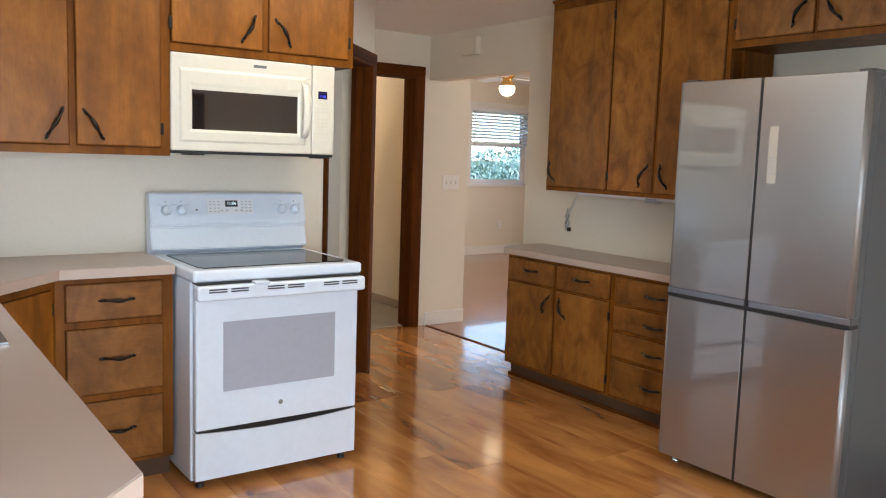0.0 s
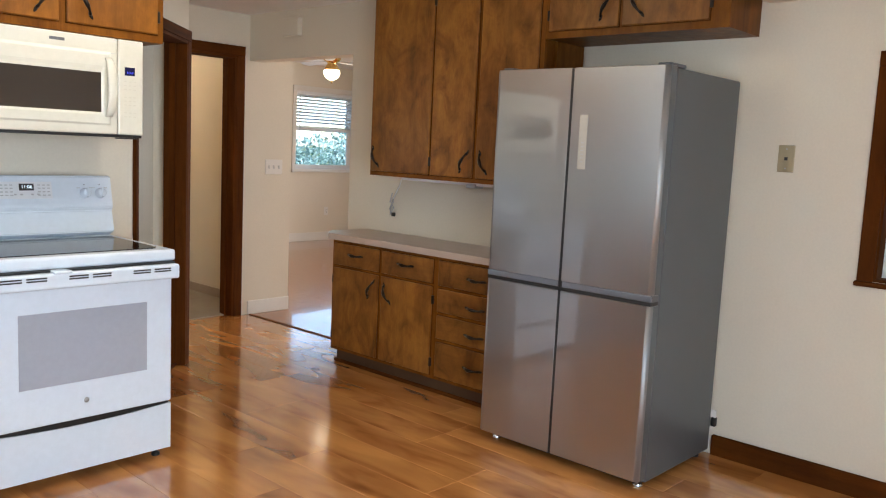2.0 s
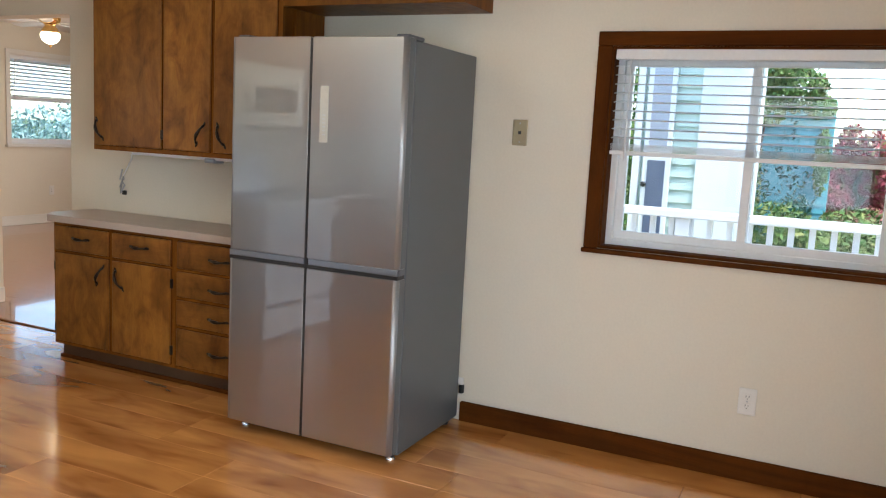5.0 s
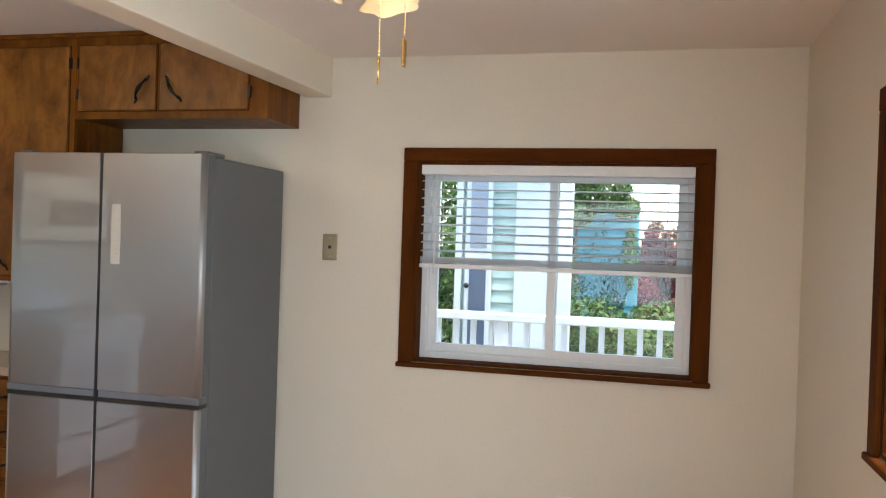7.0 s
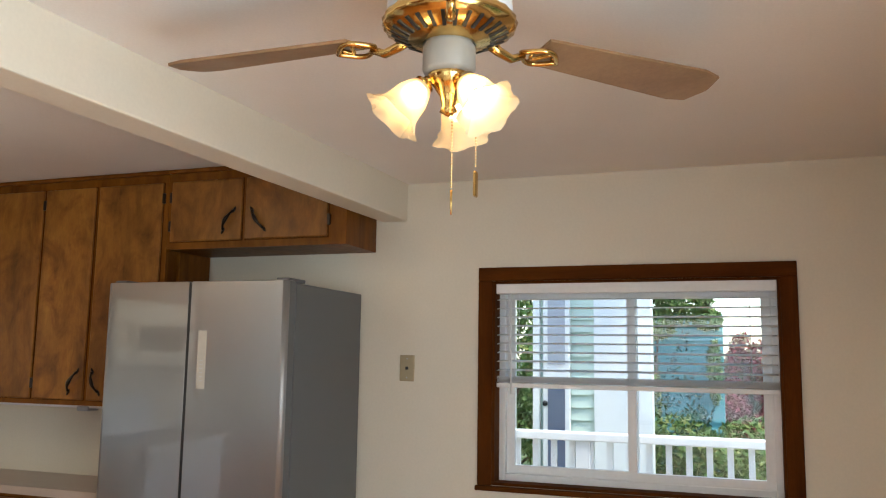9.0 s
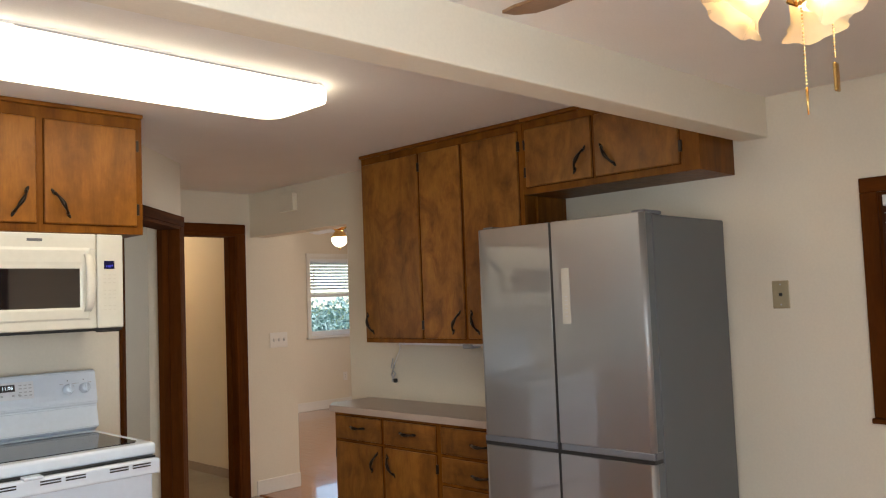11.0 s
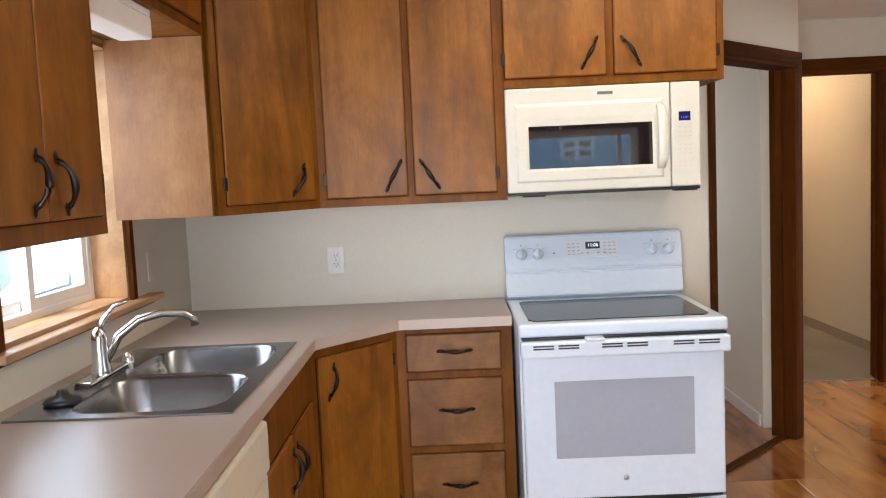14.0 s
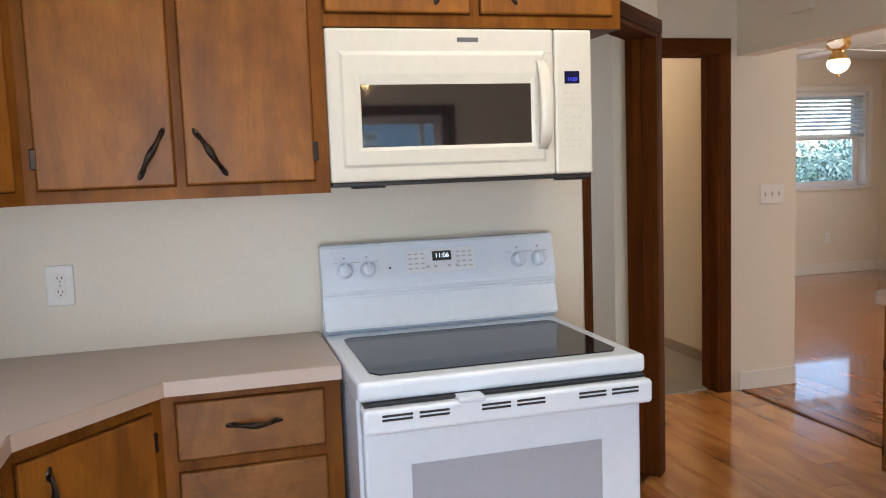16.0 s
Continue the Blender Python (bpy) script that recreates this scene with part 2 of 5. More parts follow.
def laminate(name, dark, light):
    """Oak boards, each with its own tone, long figure and a few dark knots."""
    m, t, b = nodes_of(name)
    info = t.nodes.new("ShaderNodeObjectInfo")
    co = t.nodes.new("ShaderNodeTexCoord")
    add = t.nodes.new("ShaderNodeMath")
    add.operation = "MULTIPLY_ADD"
    add.inputs[1].default_value, add.inputs[2].default_value = 93.0, 0.0
    t.links.new(info.outputs["Random"], add.inputs[0])
    comb = t.nodes.new("ShaderNodeCombineXYZ")
    t.links.new(add.outputs[0], comb.inputs["Z"])
    va = t.nodes.new("ShaderNodeVectorMath")
    va.operation = "MULTIPLY_ADD"
    va.inputs[1].default_value = (7, 1.7, 1)
    t.links.new(co.outputs["Object"], va.inputs[0])
    t.links.new(comb.outputs[0], va.inputs[2])
    mid = tuple((p + q) / 2 for p, q in zip(dark, light))
    fig = ramp(t, noise_of(t, va.outputs[0], 0.8, 2.5, 0.45, 0.8), [(0.28, dark), (0.45, mid), (0.66, light)])
    vf = t.nodes.new("ShaderNodeVectorMath")
    vf.operation = "MULTIPLY"
    vf.inputs[1].default_value = (14, 9, 1)
    t.links.new(va.outputs[0], vf.inputs[0])
    fine = ramp(t, noise_of(t, vf.outputs[0], 1.2, 4, 0.7), [(0.32, (0.84, 0.81, 0.78)), (0.62, (1, 1, 1))])
    w = t.nodes.new("ShaderNodeTexWhiteNoise")
    w.noise_dimensions = "1D"
    t.links.new(add.outputs[0], w.inputs["W"])
    tone = ramp(t, w.outputs["Value"], [(0.0, (0.92, 0.91, 0.90)), (1.0, (1.03, 1.03, 1.03))])
    vk = t.nodes.new("ShaderNodeVectorMath")
    vk.operation = "MULTIPLY_ADD"
    vk.inputs[1].default_value = (11, 3.4, 1)
    t.links.new(co.outputs["Object"], vk.inputs[0])
    t.links.new(comb.outputs[0], vk.inputs[2])
    knot = ramp(t, noise_of(t, vk.outputs[0], 0.8, 2, 0.5, 0.5), [(0.24, (0.48, 0.34, 0.24)), (0.44, (1, 1, 1))])
    t.links.new(mixed(t, mixed(t, mixed(t, fig, fine, 0.25), tone, 1.0), knot, 0.6), b.inputs["Base Color"])
    r = t.nodes.new("ShaderNodeMapRange")
    r.inputs["To Min"].default_value, r.inputs["To Max"].default_value = 0.13, 0.19
    t.links.new(noise_of(t, mapped(t, (3, 3, 3)), 2.0), r.inputs["Value"])
    t.links.new(r.outputs[0], b.inputs["Roughness"])
    return m


PLANK = laminate("oak_laminate", (0.32, 0.112, 0.027), (0.70, 0.31, 0.088))
PLANK.node_tree.nodes["Principled BSDF"].inputs["Coat Weight"].default_value = 0.95
PLANK.node_tree.nodes["Principled BSDF"].inputs["Coat Roughness"].default_value = 0.11
PLANK2 = laminate("red_oak_floor", (0.20, 0.062, 0.016), (0.46, 0.18, 0.06))
_b = PLANK2.node_tree.nodes["Principled BSDF"]
_b.inputs["Coat Weight"].default_value, _b.inputs["Coat Roughness"].default_value, _b.inputs["Coat IOR"].default_value = 0.8, 0.04, 1.45
_b.inputs["Specular IOR Level"].default_value = 0.15

# ---- mesh helpers ----
BASE = {}


def bx(bm, x0, x1, y0, y1, z0, z1):
    """A box between two corners."""
    r = bmesh.ops.create_cube(bm, size=1, matrix=Matrix.LocRotScale(((x0 + x1) / 2, (y0 + y1) / 2, (z0 + z1) / 2), None, (abs(x1 - x0), abs(y1 - y0), abs(z1 - z0))))
    return r["verts"]


def box(*e, bevel=0.0, seg=2):
    bm = bmesh.new()
    bx(bm, *e)
    if bevel:
        bmesh.ops.bevel(bm, geom=list(bm.edges), offset=bevel, segments=seg, affect="EDGES", profile=0.5)
    return bm


def prism(pts, z0, z1, bevel=0.0):
    """An upright prism over a plan outline."""
    bm = bmesh.new()
    f = bm.faces.new([bm.verts.new((x, y, z0)) for x, y in pts])
    up = bmesh.ops.extrude_face_region(bm, geom=[f])
    bmesh.ops.translate(bm, verts=[v for v in up["geom"] if isinstance(v, bmesh.types.BMVert)], vec=(0, 0, z1 - z0))
    bmesh.ops.recalc_face_normals(bm, faces=bm.faces)
    if bevel:
        bmesh.ops.bevel(bm, geom=list(bm.edges), offset=bevel, segments=2, affect="EDGES", profile=0.5)
    return bm


def lathe(profile, steps=24, m=None, wave=None):
    """A turned shape about z from (radius, height) pairs; wave(angle, k) scales the radius."""
    bm = bmesh.new()
    rings = []
    for k, (r, z) in enumerate(profile):
        rings.append([bm.verts.new((r * (wave(a, k) if wave else 1) * math.cos(a), r * (wave(a, k) if wave else 1) * math.sin(a), z)) for a in (2 * math.pi * i / steps for i in range(steps))])
    for p, q in zip(rings, rings[1:]):
        for i in range(steps):
            bm.faces.new((p[i], p[(i + 1) % steps], q[(i + 1) % steps], q[i]))
    for f in bm.faces:
        f.smooth = True
    if m:
        bm.transform(m)
    return bm


def tube(points, radius, steps=10, flat=1.0):
    """A bent rod through points; radius is a number or one for each point."""
    bm = bmesh.new()
    pts = [Vector(p) for p in points]
    rad = [radius] * len(pts) if isinstance(radius, (int, float)) else radius
    rings = []
    up = Vector((0.13, 0.21, 0.97)).normalized()
    for k, p in enumerate(pts):
        d = (pts[min(k + 1, len(pts) - 1)] - pts[max(k - 1, 0)]).normalized()
        side = d.cross(up)
        side = side.normalized() if side.length > 0.05 else d.orthogonal().normalized()
        other = side.cross(d)
        rings.append([bm.verts.new(p + rad[k] * (math.cos(a) * side + flat * math.sin(a) * other)) for a in (2 * math.pi * i / steps for i in range(steps))])
    for a, b in zip(rings, rings[1:]):
        for i in range(steps):
            bm.faces.new((a[i], a[(i + 1) % steps], b[(i + 1) % steps], b[i]))
    bm.faces.new(rings[0])
    bm.faces.new(rings[-1][::-1])
    bmesh.ops.recalc_face_normals(bm, faces=bm.faces)
    for f in bm.faces:
        f.smooth = True
    return bm


def mesh_ob(name, bm, mat, m=None):
    if m:
        bm.transform(m)
    me = bpy.data.meshes.new(name)
    bm.to_mesh(me)
    bm.free()
    me.materials.append(mat)
    return new(name, me)


def thing(name, at, label, category, group="", kind=""):
    """An Empty at the thing's base; its parts are built in the room's own coordinates."""
    ob = tagged(new(name), label, category, group, kind)
    ob.matrix_basis = Matrix.Translation(at)
    ob.empty_display_size = 0.1
    BASE[ob] = Vector(at)
    return ob


def part(name, bm, mat, parent, label="", m=None):
    ob = mesh_ob(name, bm, mat, m)
    ob.parent = parent
    if parent in BASE:
        ob.matrix_parent_inverse = Matrix.Translation(-BASE[parent])
    if label:
        ob["label"] = label
    return ob


def structure(name, bm, mat, label, category):
    return tagged(mesh_ob(name, bm, mat), label, category, "", "structure")


def wall_along_y(name, x0, x1, y0, y1, z0, z1, holes, label):
    """A wall that runs along y, with openings (y0, y1, z0, z1) through it."""
    bm = bmesh.new()
    at = y0
    for a, b, c, d in sorted(holes):
        if a > at:
            bx(bm, x0, x1, at, a, z0, z1)
        if c > z0:
            bx(bm, x0, x1, a, b, z0, c)
        if d < z1:
            bx(bm, x0, x1, a, b, d, z1)
        at = b
    if y1 > at:
        bx(bm, x0, x1, at, y1, z0, z1)
    return structure(name, bm, WALL, label, "wall")


def wall_along_x(name, y0, y1, x0, x1, z0, z1, holes, label):
    bm = bmesh.new()
    at = x0
    for a, b, c, d in sorted(holes):
        if a > at:
            bx(bm, at, a, y0, y1, z0, z1)
        if c > z0:
            bx(bm, a, b, y0, y1, z0, c)
        if d < z1:
            bx(bm, a, b, y0, y1, d, z1)
        at = b
    if x1 > at:
        bx(bm, at, x1, y0, y1, z0, z1)
    return structure(name, bm, WALL, label, "wall")


# ---- plan ----
WX, EX, NY, SY = -0.285, 3.79, 3.885, -0.58
CK, CD = 2.333, 2.268
E_WIN = (-0.185, 1.0, 0.925, 1.805)
S_WIN = (1.40, 2.60, 0.95, 1.83)
W_WIN = (2.34, 3.20, 1.07, 1.97)
OPEN_N, OPEN_S, OPEN_T = 5.53, 4.32, 1.99
LX1, LY0, LY1, LC = 8.36, 2.9, 9.25, 2.46

wall_along_y("wall_west", WX - 0.2, WX, SY - 0.2, NY, 0, CK, [W_WIN, (-0.25, 0.90, 0.9, 1.9)], "cream painted kitchen wall behind the sink")
wall_along_y("wall_east", EX, EX + 0.13, SY - 0.2, OPEN_N, 0, CK, [E_WIN, (OPEN_S, OPEN_N, -0.01, OPEN_T)], "cream painted wall with a window and a wide opening")
wall_along_x("wall_south", SY - 0.2, SY, WX, EX, 0, CK, [S_WIN, (-0.15, 1.15, 0.05, 2.03)], "cream painted wall with a wide window")
wall_along_x("wall_north", NY, NY + 0.12, WX, 2.02, 0, CK, [], "cream painted wall behind the white range")

# slanted wall with the first doorway, from the range wall to the hall
DA, DB = Vector((2.02, 3.885, 0)), Vector((2.70, 4.545, 0))
DL = (DB - DA).length
SLANT = Matrix.Translation(DA) @ Matrix.Rotation(math.atan2(DB.y - DA.y, DB.x - DA.x), 4, "Z")
D1 = (0.030, DL - 0.065, 1.945)
bm = bmesh.new()
bx(bm, 0, D1[0], 0, 0.11, 0, CK)
bx(bm, D1[1], DL, 0, 0.11, 0, CK)
bx(bm, D1[0], D1[1], 0, 0.11, D1[2], CK)
bm.transform(SLANT)
structure("wall_slanted", bm, WALL, "cream painted slanted wall with a doorway", "wall")
wall_along_y("wall_hall", 2.635, 2.70, 4.66, 5.53, 0, CK, [], "cream painted short hall wall")
wall_along_x("wall_hall_north", 5.53, 5.67, 2.635, 4.20, 0, CK, [(2.90, 3.665, -0.01, 2.015)], "cream painted wall with a doorway and light switch")
wall_along_y("wall_passage", 4.00, 4.20, 5.67, LY1, 0, LC, [], "cream painted wall between passage and living room")
wall_along_y("wall_passage_west", 1.2, 1.3, NY + 0.12, 8.6, 0, CK, [(5.6, 6.8, 0.85, 1.95)], "cream painted wall closing the rear rooms")
wall_along_x("wall_passage_north", 8.5, 8.6, 1.3, 4.0, 0, CK, [], "cream painted wall closing the passage")
wall_along_y("wall_hall_inner", 2.56, 2.632, 4.70, 8.5, 0, CK, [], "grey-white painted wall seen through the first doorway")
wall_along_x("wall_living_north", LY1, LY1 + 0.2, 4.0, LX1 + 0.2, 0, LC, [(7.05, 8.16, 1.0, 2.10)], "cream painted living room wall with a window")
wall_along_y("wall_living_east", LX1, LX1 + 0.2, LY0, LY1, 0, LC, [(7.9, 8.9, 1.0, 2.10), (4.0, 6.2, 0.6, 2.10)], "cream painted living room wall with windows")
wall_along_x("wall_living_south", LY0 - 0.15, LY0, EX + 0.13, LX1 + 0.2, 0, LC, [], "cream painted living room wall")
wall_along_y("wall_above_opening", EX + 0.13, EX + 0.135, OPEN_S, OPEN_N, CK, LC, [], "cream painted strip above the wide opening")

BEAM = lambda x: 1.569 - 0.041 * x
XA, XB = WX - 0.2, EX + 0.13
structure("ceiling_kitchen", prism([(XA, BEAM(XA) + 0.07), (XB, BEAM(XB) + 0.07), (XB, 8.6), (XA, 8.6)], CK, CK + 0.1), CEIL, "white textured kitchen ceiling", "ceiling")
structure("ceiling_dining", prism([(XA, SY - 0.2), (XB, SY - 0.2), (XB, BEAM(XB) + 0.04), (XA, BEAM(XA) + 0.04)], CD, CD + 0.15), CEIL, "white textured dining ceiling", "ceiling")
structure("ceiling_living", box(EX + 0.135, LX1 + 0.2, LY0, LY1, LC, LC + 0.1), CEIL, "white living room ceiling", "ceiling")
structure("ceiling_beam", prism([(WX, BEAM(WX)), (EX, BEAM(EX)), (EX, BEAM(EX) + 0.125), (WX, BEAM(WX) + 0.125)], 2.092, CK + 0.09, 0.006), WALL, "cream painted ceiling beam between kitchen and dining", "beam")

# ---- doorways, trim ----
def frame_at(x, y, angle):
    return Matrix.Translation((x, y, 0)) @ Matrix.Rotation(radians(angle), 4, "Z")


def casing(name, m, u0, u1, top, depth, label, w=0.07, first=None):
    """A dark wooden door frame: jambs through the wall and casings on the near face. u runs along the wall, v into it."""
    ob = thing(name, m @ Vector(((u0 + u1) / 2, 0, 0)), label, "door frame", "", "structure")
    wl = first or w
    for a, b in ((u0 - wl, u0), (u1, u1 + w)):
        part("casing", box(a, b, -0.02, -0.001, 0, top, bevel=0.004), TRIM, ob, m=m)
    part("head_casing", box(u0 - wl, u1 + w, -0.022, -0.001, top + 0.001, top + w, bevel=0.004), TRIMH, ob, m=m)
    for a, b in ((u0 - 0.001, u0 + 0.018), (u1 - 0.018, u1 + 0.001)):
        part("jamb", box(a, b, -0.018, depth + 0.01, 0, top - 0.018, bevel=0.003), TRIM, ob, m=m)
    part("head_jamb", box(u0, u1, -0.018, depth + 0.01, top - 0.0175, top + 0.001, bevel=0.003), TRIMH, ob, m=m)
    for a, b in ((u0 + 0.018, u0 + 0.03), (u1 - 0.03, u1 - 0.018)):
        part("door_stop", box(a, b, depth * 0.45, depth * 0.45 + 0.035, 0, top - 0.02), TRIM, ob, m=m)
    return ob


casing("door_1", SLANT, D1[0], D1[1], D1[2], 0.11, "open doorway with a dark stained wooden frame", 0.062, 0.026)
casing("door_2", Matrix.Translation((0, 5.53, 0)), 2.90, 3.665, 2.015, 0.14, "open doorway with a dark stained wooden frame beside the hall", 0.074)

bm = bmesh.new()
bx(bm, EX - 0.014, EX - 0.001, SY, 1.62, 0, 0.10)
bmesh.ops.bevel(bm, geom=[e for e in bm.edges if e.verts[0].co.z > 0.05 and e.verts[1].co.z > 0.05], offset=0.006, segments=2, affect="EDGES")
structure("baseboard_east", bm, TRIMH, "dark stained wooden baseboard", "baseboard")
structure("baseboard_south", box(WX, EX - 0.015, SY + 0.001, SY + 0.014, 0, 0.10, bevel=0.003), TRIMH, "dark stained wooden baseboard", "baseboard")
structure("baseboard_pier", box(3.80, 4.20, 5.514, 5.529, 0, 0.11, bevel=0.004), BASEWHITE, "white painted baseboard", "baseboard")
structure("baseboard_inner", box(2.545, 2.559, 4.72, 8.5, 0, 0.07, bevel=0.003), BASEWHITE, "white painted baseboard", "baseboard")
structure("baseboard_passage", box(3.985, 3.999, 5.68, 8.5, 0, 0.08, bevel=0.003), paint("taupe_trim", (0.36, 0.29, 0.23), 0.5), "taupe painted baseboard", "baseboard")
structure("baseboard_living", box(4.2, LX1, LY1 - 0.015, LY1 - 0.001, 0, 0.12, bevel=0.004), BASEWHITE, "white painted baseboard", "baseboard")
structure("baseboard_living_east", box(LX1 - 0.015, LX1 - 0.001, LY0, LY1 - 0.016, 0, 0.12, bevel=0.004), BASEWHITE, "white painted baseboard", "baseboard")
bm = prism([(EX + 0.018, OPEN_S), (EX + 0.042, OPEN_S), (EX + 0.042, OPEN_N - 0.02), (EX + 0.018, OPEN_N - 0.02)], 0.0005, 0.006, 0.002)
structure("threshold", bm, FRAME, "dark wooden transition strip across the opening", "threshold")
th = box(D1[0], D1[1], 0.03, 0.075, 0.004, 0.014, bevel=0.003)
th.transform(SLANT)
structure("threshold_slanted", th, TRIMH, "wooden transition strip in the first doorway", "threshold")


# ---- windows ----
def slider(name, m, u0, u1, z0, z1, depth, label, trim=True, split=0.5, inner=TRIM, innerh=TRIMH, vertical=True):
    """A white vinyl window in a wall opening; u along the wall, v outwards. Blinds are a thing of their own."""
    ob = thing(name, m @ Vector(((u0 + u1) / 2, 0, z0)), label, "window", "", "structure")
    f = depth * 0.6
    t = 0.04
    part("window_frame", box(u0, u0 + t, f, f + 0.07, z0, z1, bevel=0.004), VINYL, ob, m=m)
    part("frame_side", box(u1 - t, u1, f, f + 0.07, z0, z1, bevel=0.004), VINYL, ob, m=m)
    part("frame_top", box(u0 + t, u1 - t, f, f + 0.07, z1 - t, z1, bevel=0.004), VINYL, ob, m=m)
    part("frame_bottom", box(u0 + t, u1 - t, f, f + 0.07, z0, z0 + t, bevel=0.004), VINYL, ob, m=m)
    if vertical:
        c = u0 + (u1 - u0) * split
        spans = [(u0 + t, c + 0.02, z0 + t, z1 - t, f + 0.035), (c - 0.02, u1 - t, z0 + t, z1 - t, f + 0.004)]
    else:
        c = z0 + (z1 - z0) * split
        spans = [(u0 + t, u1 - t, z0 + t, c + 0.02, f + 0.004), (u0 + t, u1 - t, c - 0.02, z1 - t, f + 0.035)]
    for a, b, c0, c1, v in spans:
        s = 0.035
        sash = bmesh.new()
        for e in ((a, a + s, c0, c1), (b - s, b, c0, c1), (a + s, b - s, c0, c0 + s), (a + s, b - s, c1 - s, c1)):
            bx(sash, e[0], e[1], v, v + 0.028, e[2], e[3])
        sh = part("sash", sash, VINYL, ob, m=m)
        pane = part("pane", box(a + s, b - s, v + 0.011, v + 0.016, c0 + s, c1 - s), GLASS, sh, m=m)
        pane.visible_shadow = False
    for nm, e in (("reveal", (u0 - 0.001, u0 + 0.012, 0.0, f, z0 + 0.013, z1 - 0.013)), ("reveal", (u1 - 0.012, u1 + 0.001, 0.0, f, z0 + 0.013, z1 - 0.013)), ("reveal", (u0, u1, 0.0, f, z1 - 0.012, z1 + 0.001)), ("reveal", (u0, u1, 0.0, f, z0 - 0.001, z0 + 0.012))):
        part(nm, box(*e), inner, ob, m=m)
    if trim:
        w = 0.06
        part("side_casing", box(u0 - w, u0 + 0.004, -0.02, -0.001, z0, z1, bevel=0.004), TRIM, ob, m=m)
        part("side_casing", box(u1 - 0.004, u1 + w, -0.02, -0.001, z0, z1, bevel=0.004), TRIM, ob, m=m)
        part("head_casing", box(u0 - w, u1 + w, -0.021, -0.001, z1 + 0.0005, z1 + w, bevel=0.004), innerh, ob, m=m)
        part("window_sill", box(u0 - w - 0.008, u1 + w + 0.008, -0.03, -0.001, z0 - 0.022, z0 - 0.001, bevel=0.005), innerh, ob, m=m)
    return ob


def blind(m, u0, u1, ztop, zbot, v, pitch, label, tilt=8):
    ob = thing("window_blind", m @ Vector(((u0 + u1) / 2, v, zbot)), label, "blind")
    part("headrail", box(u0, u1, v - 0.03, v + 0.03, ztop - 0.05, ztop, bevel=0.004), VINYL, ob, m=m)
    n = int((ztop - 0.06 - zbot) / pitch)
    for k in range(n):
        z = ztop - 0.075 - k * pitch
        s = box(u0 + 0.004, u1 - 0.004, -0.024, 0.024, -0.0013, 0.0013)
        s.transform(m @ Matrix.Translation((0, v, z)) @ Matrix.Rotation(radians(tilt), 4, "X"))
        part("slat", s, SLAT, ob)
    stack = bmesh.new()
    for k in range(7):
        bx(stack, u0 + 0.004, u1 - 0.004, v - 0.024, v + 0.024, zbot - 0.012 + k * 0.004, zbot - 0.0095 + k * 0.004)
    part("stacked_slats", stack, SLAT, ob, m=m)
    part("bottom_rail", box(u0 + 0.002, u1 - 0.002, v - 0.026, v + 0.026, zbot - 0.034, zbot - 0.015, bevel=0.003), VINYL, ob, m=m)
    for f in (0.09, 0.5, 0.91):
        u = u0 + (u1 - u0) * f
        part("ladder_cord", tube([m @ Vector((u, v - 0.026, z)) for z in (ztop - 0.04, zbot)], 0.0012, 5), SLAT, ob)
    part("tilt_wand", tube([m @ Vector((u0 + 0.07, v - 0.035, z)) for z in (ztop - 0.05, zbot - 0.06)], 0.004, 6), VINYL, ob)
    return ob


EW = Matrix.Translation((EX, 0, 0)) @ Matrix.Rotation(radians(-90), 4, "Z")
slider("window_1", EW, -E_WIN[1], -E_WIN[0], E_WIN[2], E_WIN[3], 0.13, "white sliding window in a dark wooden casing")
blind(EW, -E_WIN[1] + 0.015, -E_WIN[0] - 0.015, E_WIN[3] - 0.005, 1.375, 0.035, 0.0385, "white horizontal slat blind, half raised")
SWM = Matrix.Translation((0, SY, 0)) @ Matrix.Rotation(radians(180), 4, "Z")
slider("window_2", SWM, -S_WIN[1], -S_WIN[0], S_WIN[2], S_WIN[3], 0.2, "white sliding window in a dark wooden casing", split=0.15)
WW = Matrix.Translation((WX, 0, 0)) @ Matrix.Rotation(radians(90), 4, "Z")
slider("window_3", WW, W_WIN[0], W_WIN[1], W_WIN[2], W_WIN[3], 0.2, "white window over the sink in a wooden reveal", False, 0.5, inner=PALE)
slider("patio_door", SWM, -1.15, 0.15, 0.05, 2.03, 0.2, "white sliding glass door to the yard", True, 0.5)
# The next two windows are unseen, added as openings for west_sky and rear_sky.
slider("unseen_window_west", WW, -0.25, 0.90, 0.9, 1.9, 0.2, "white sliding window in a dark wooden casing", True, 0.5)
slider("unseen_window_rear", frame_at(1.3, 0, 90), 5.6, 6.8, 0.85, 1.95, 0.1, "unseen white window added to light the rear room", False, 0.5, inner=BASEWHITE)
w3 = thing("window_trim", (WX, 2.77, 1.03), "worn wooden casing and sill round the sink window", "window trim", "", "structure")
part("window_sill", box(WX - 0.12, WX + 0.055, 2.27, 3.41, 1.045, 1.069, bevel=0.005), PALE, w3)
part("apron", box(WX + 0.001, WX + 0.018, 2.29, 3.40, 1.03, 1.0445, bevel=0.003), TRIMH, w3)
part("casing", box(WX + 0.001, WX + 0.02, 3.20, 3.235, 1.07, 1.98, bevel=0.003), TRIM, w3)
part("casing", box(WX + 0.001, WX + 0.02, 2.285, 2.34, 1.07, 1.98, bevel=0.003), TRIM, w3)
NWM = Matrix.Translation((0, LY1, 0))
slider("window_4", NWM, 7.05, 8.16, 1.0, 2.10, 0.2, "white sash window in the living room", False, 0.52, inner=BASEWHITE, vertical=False)
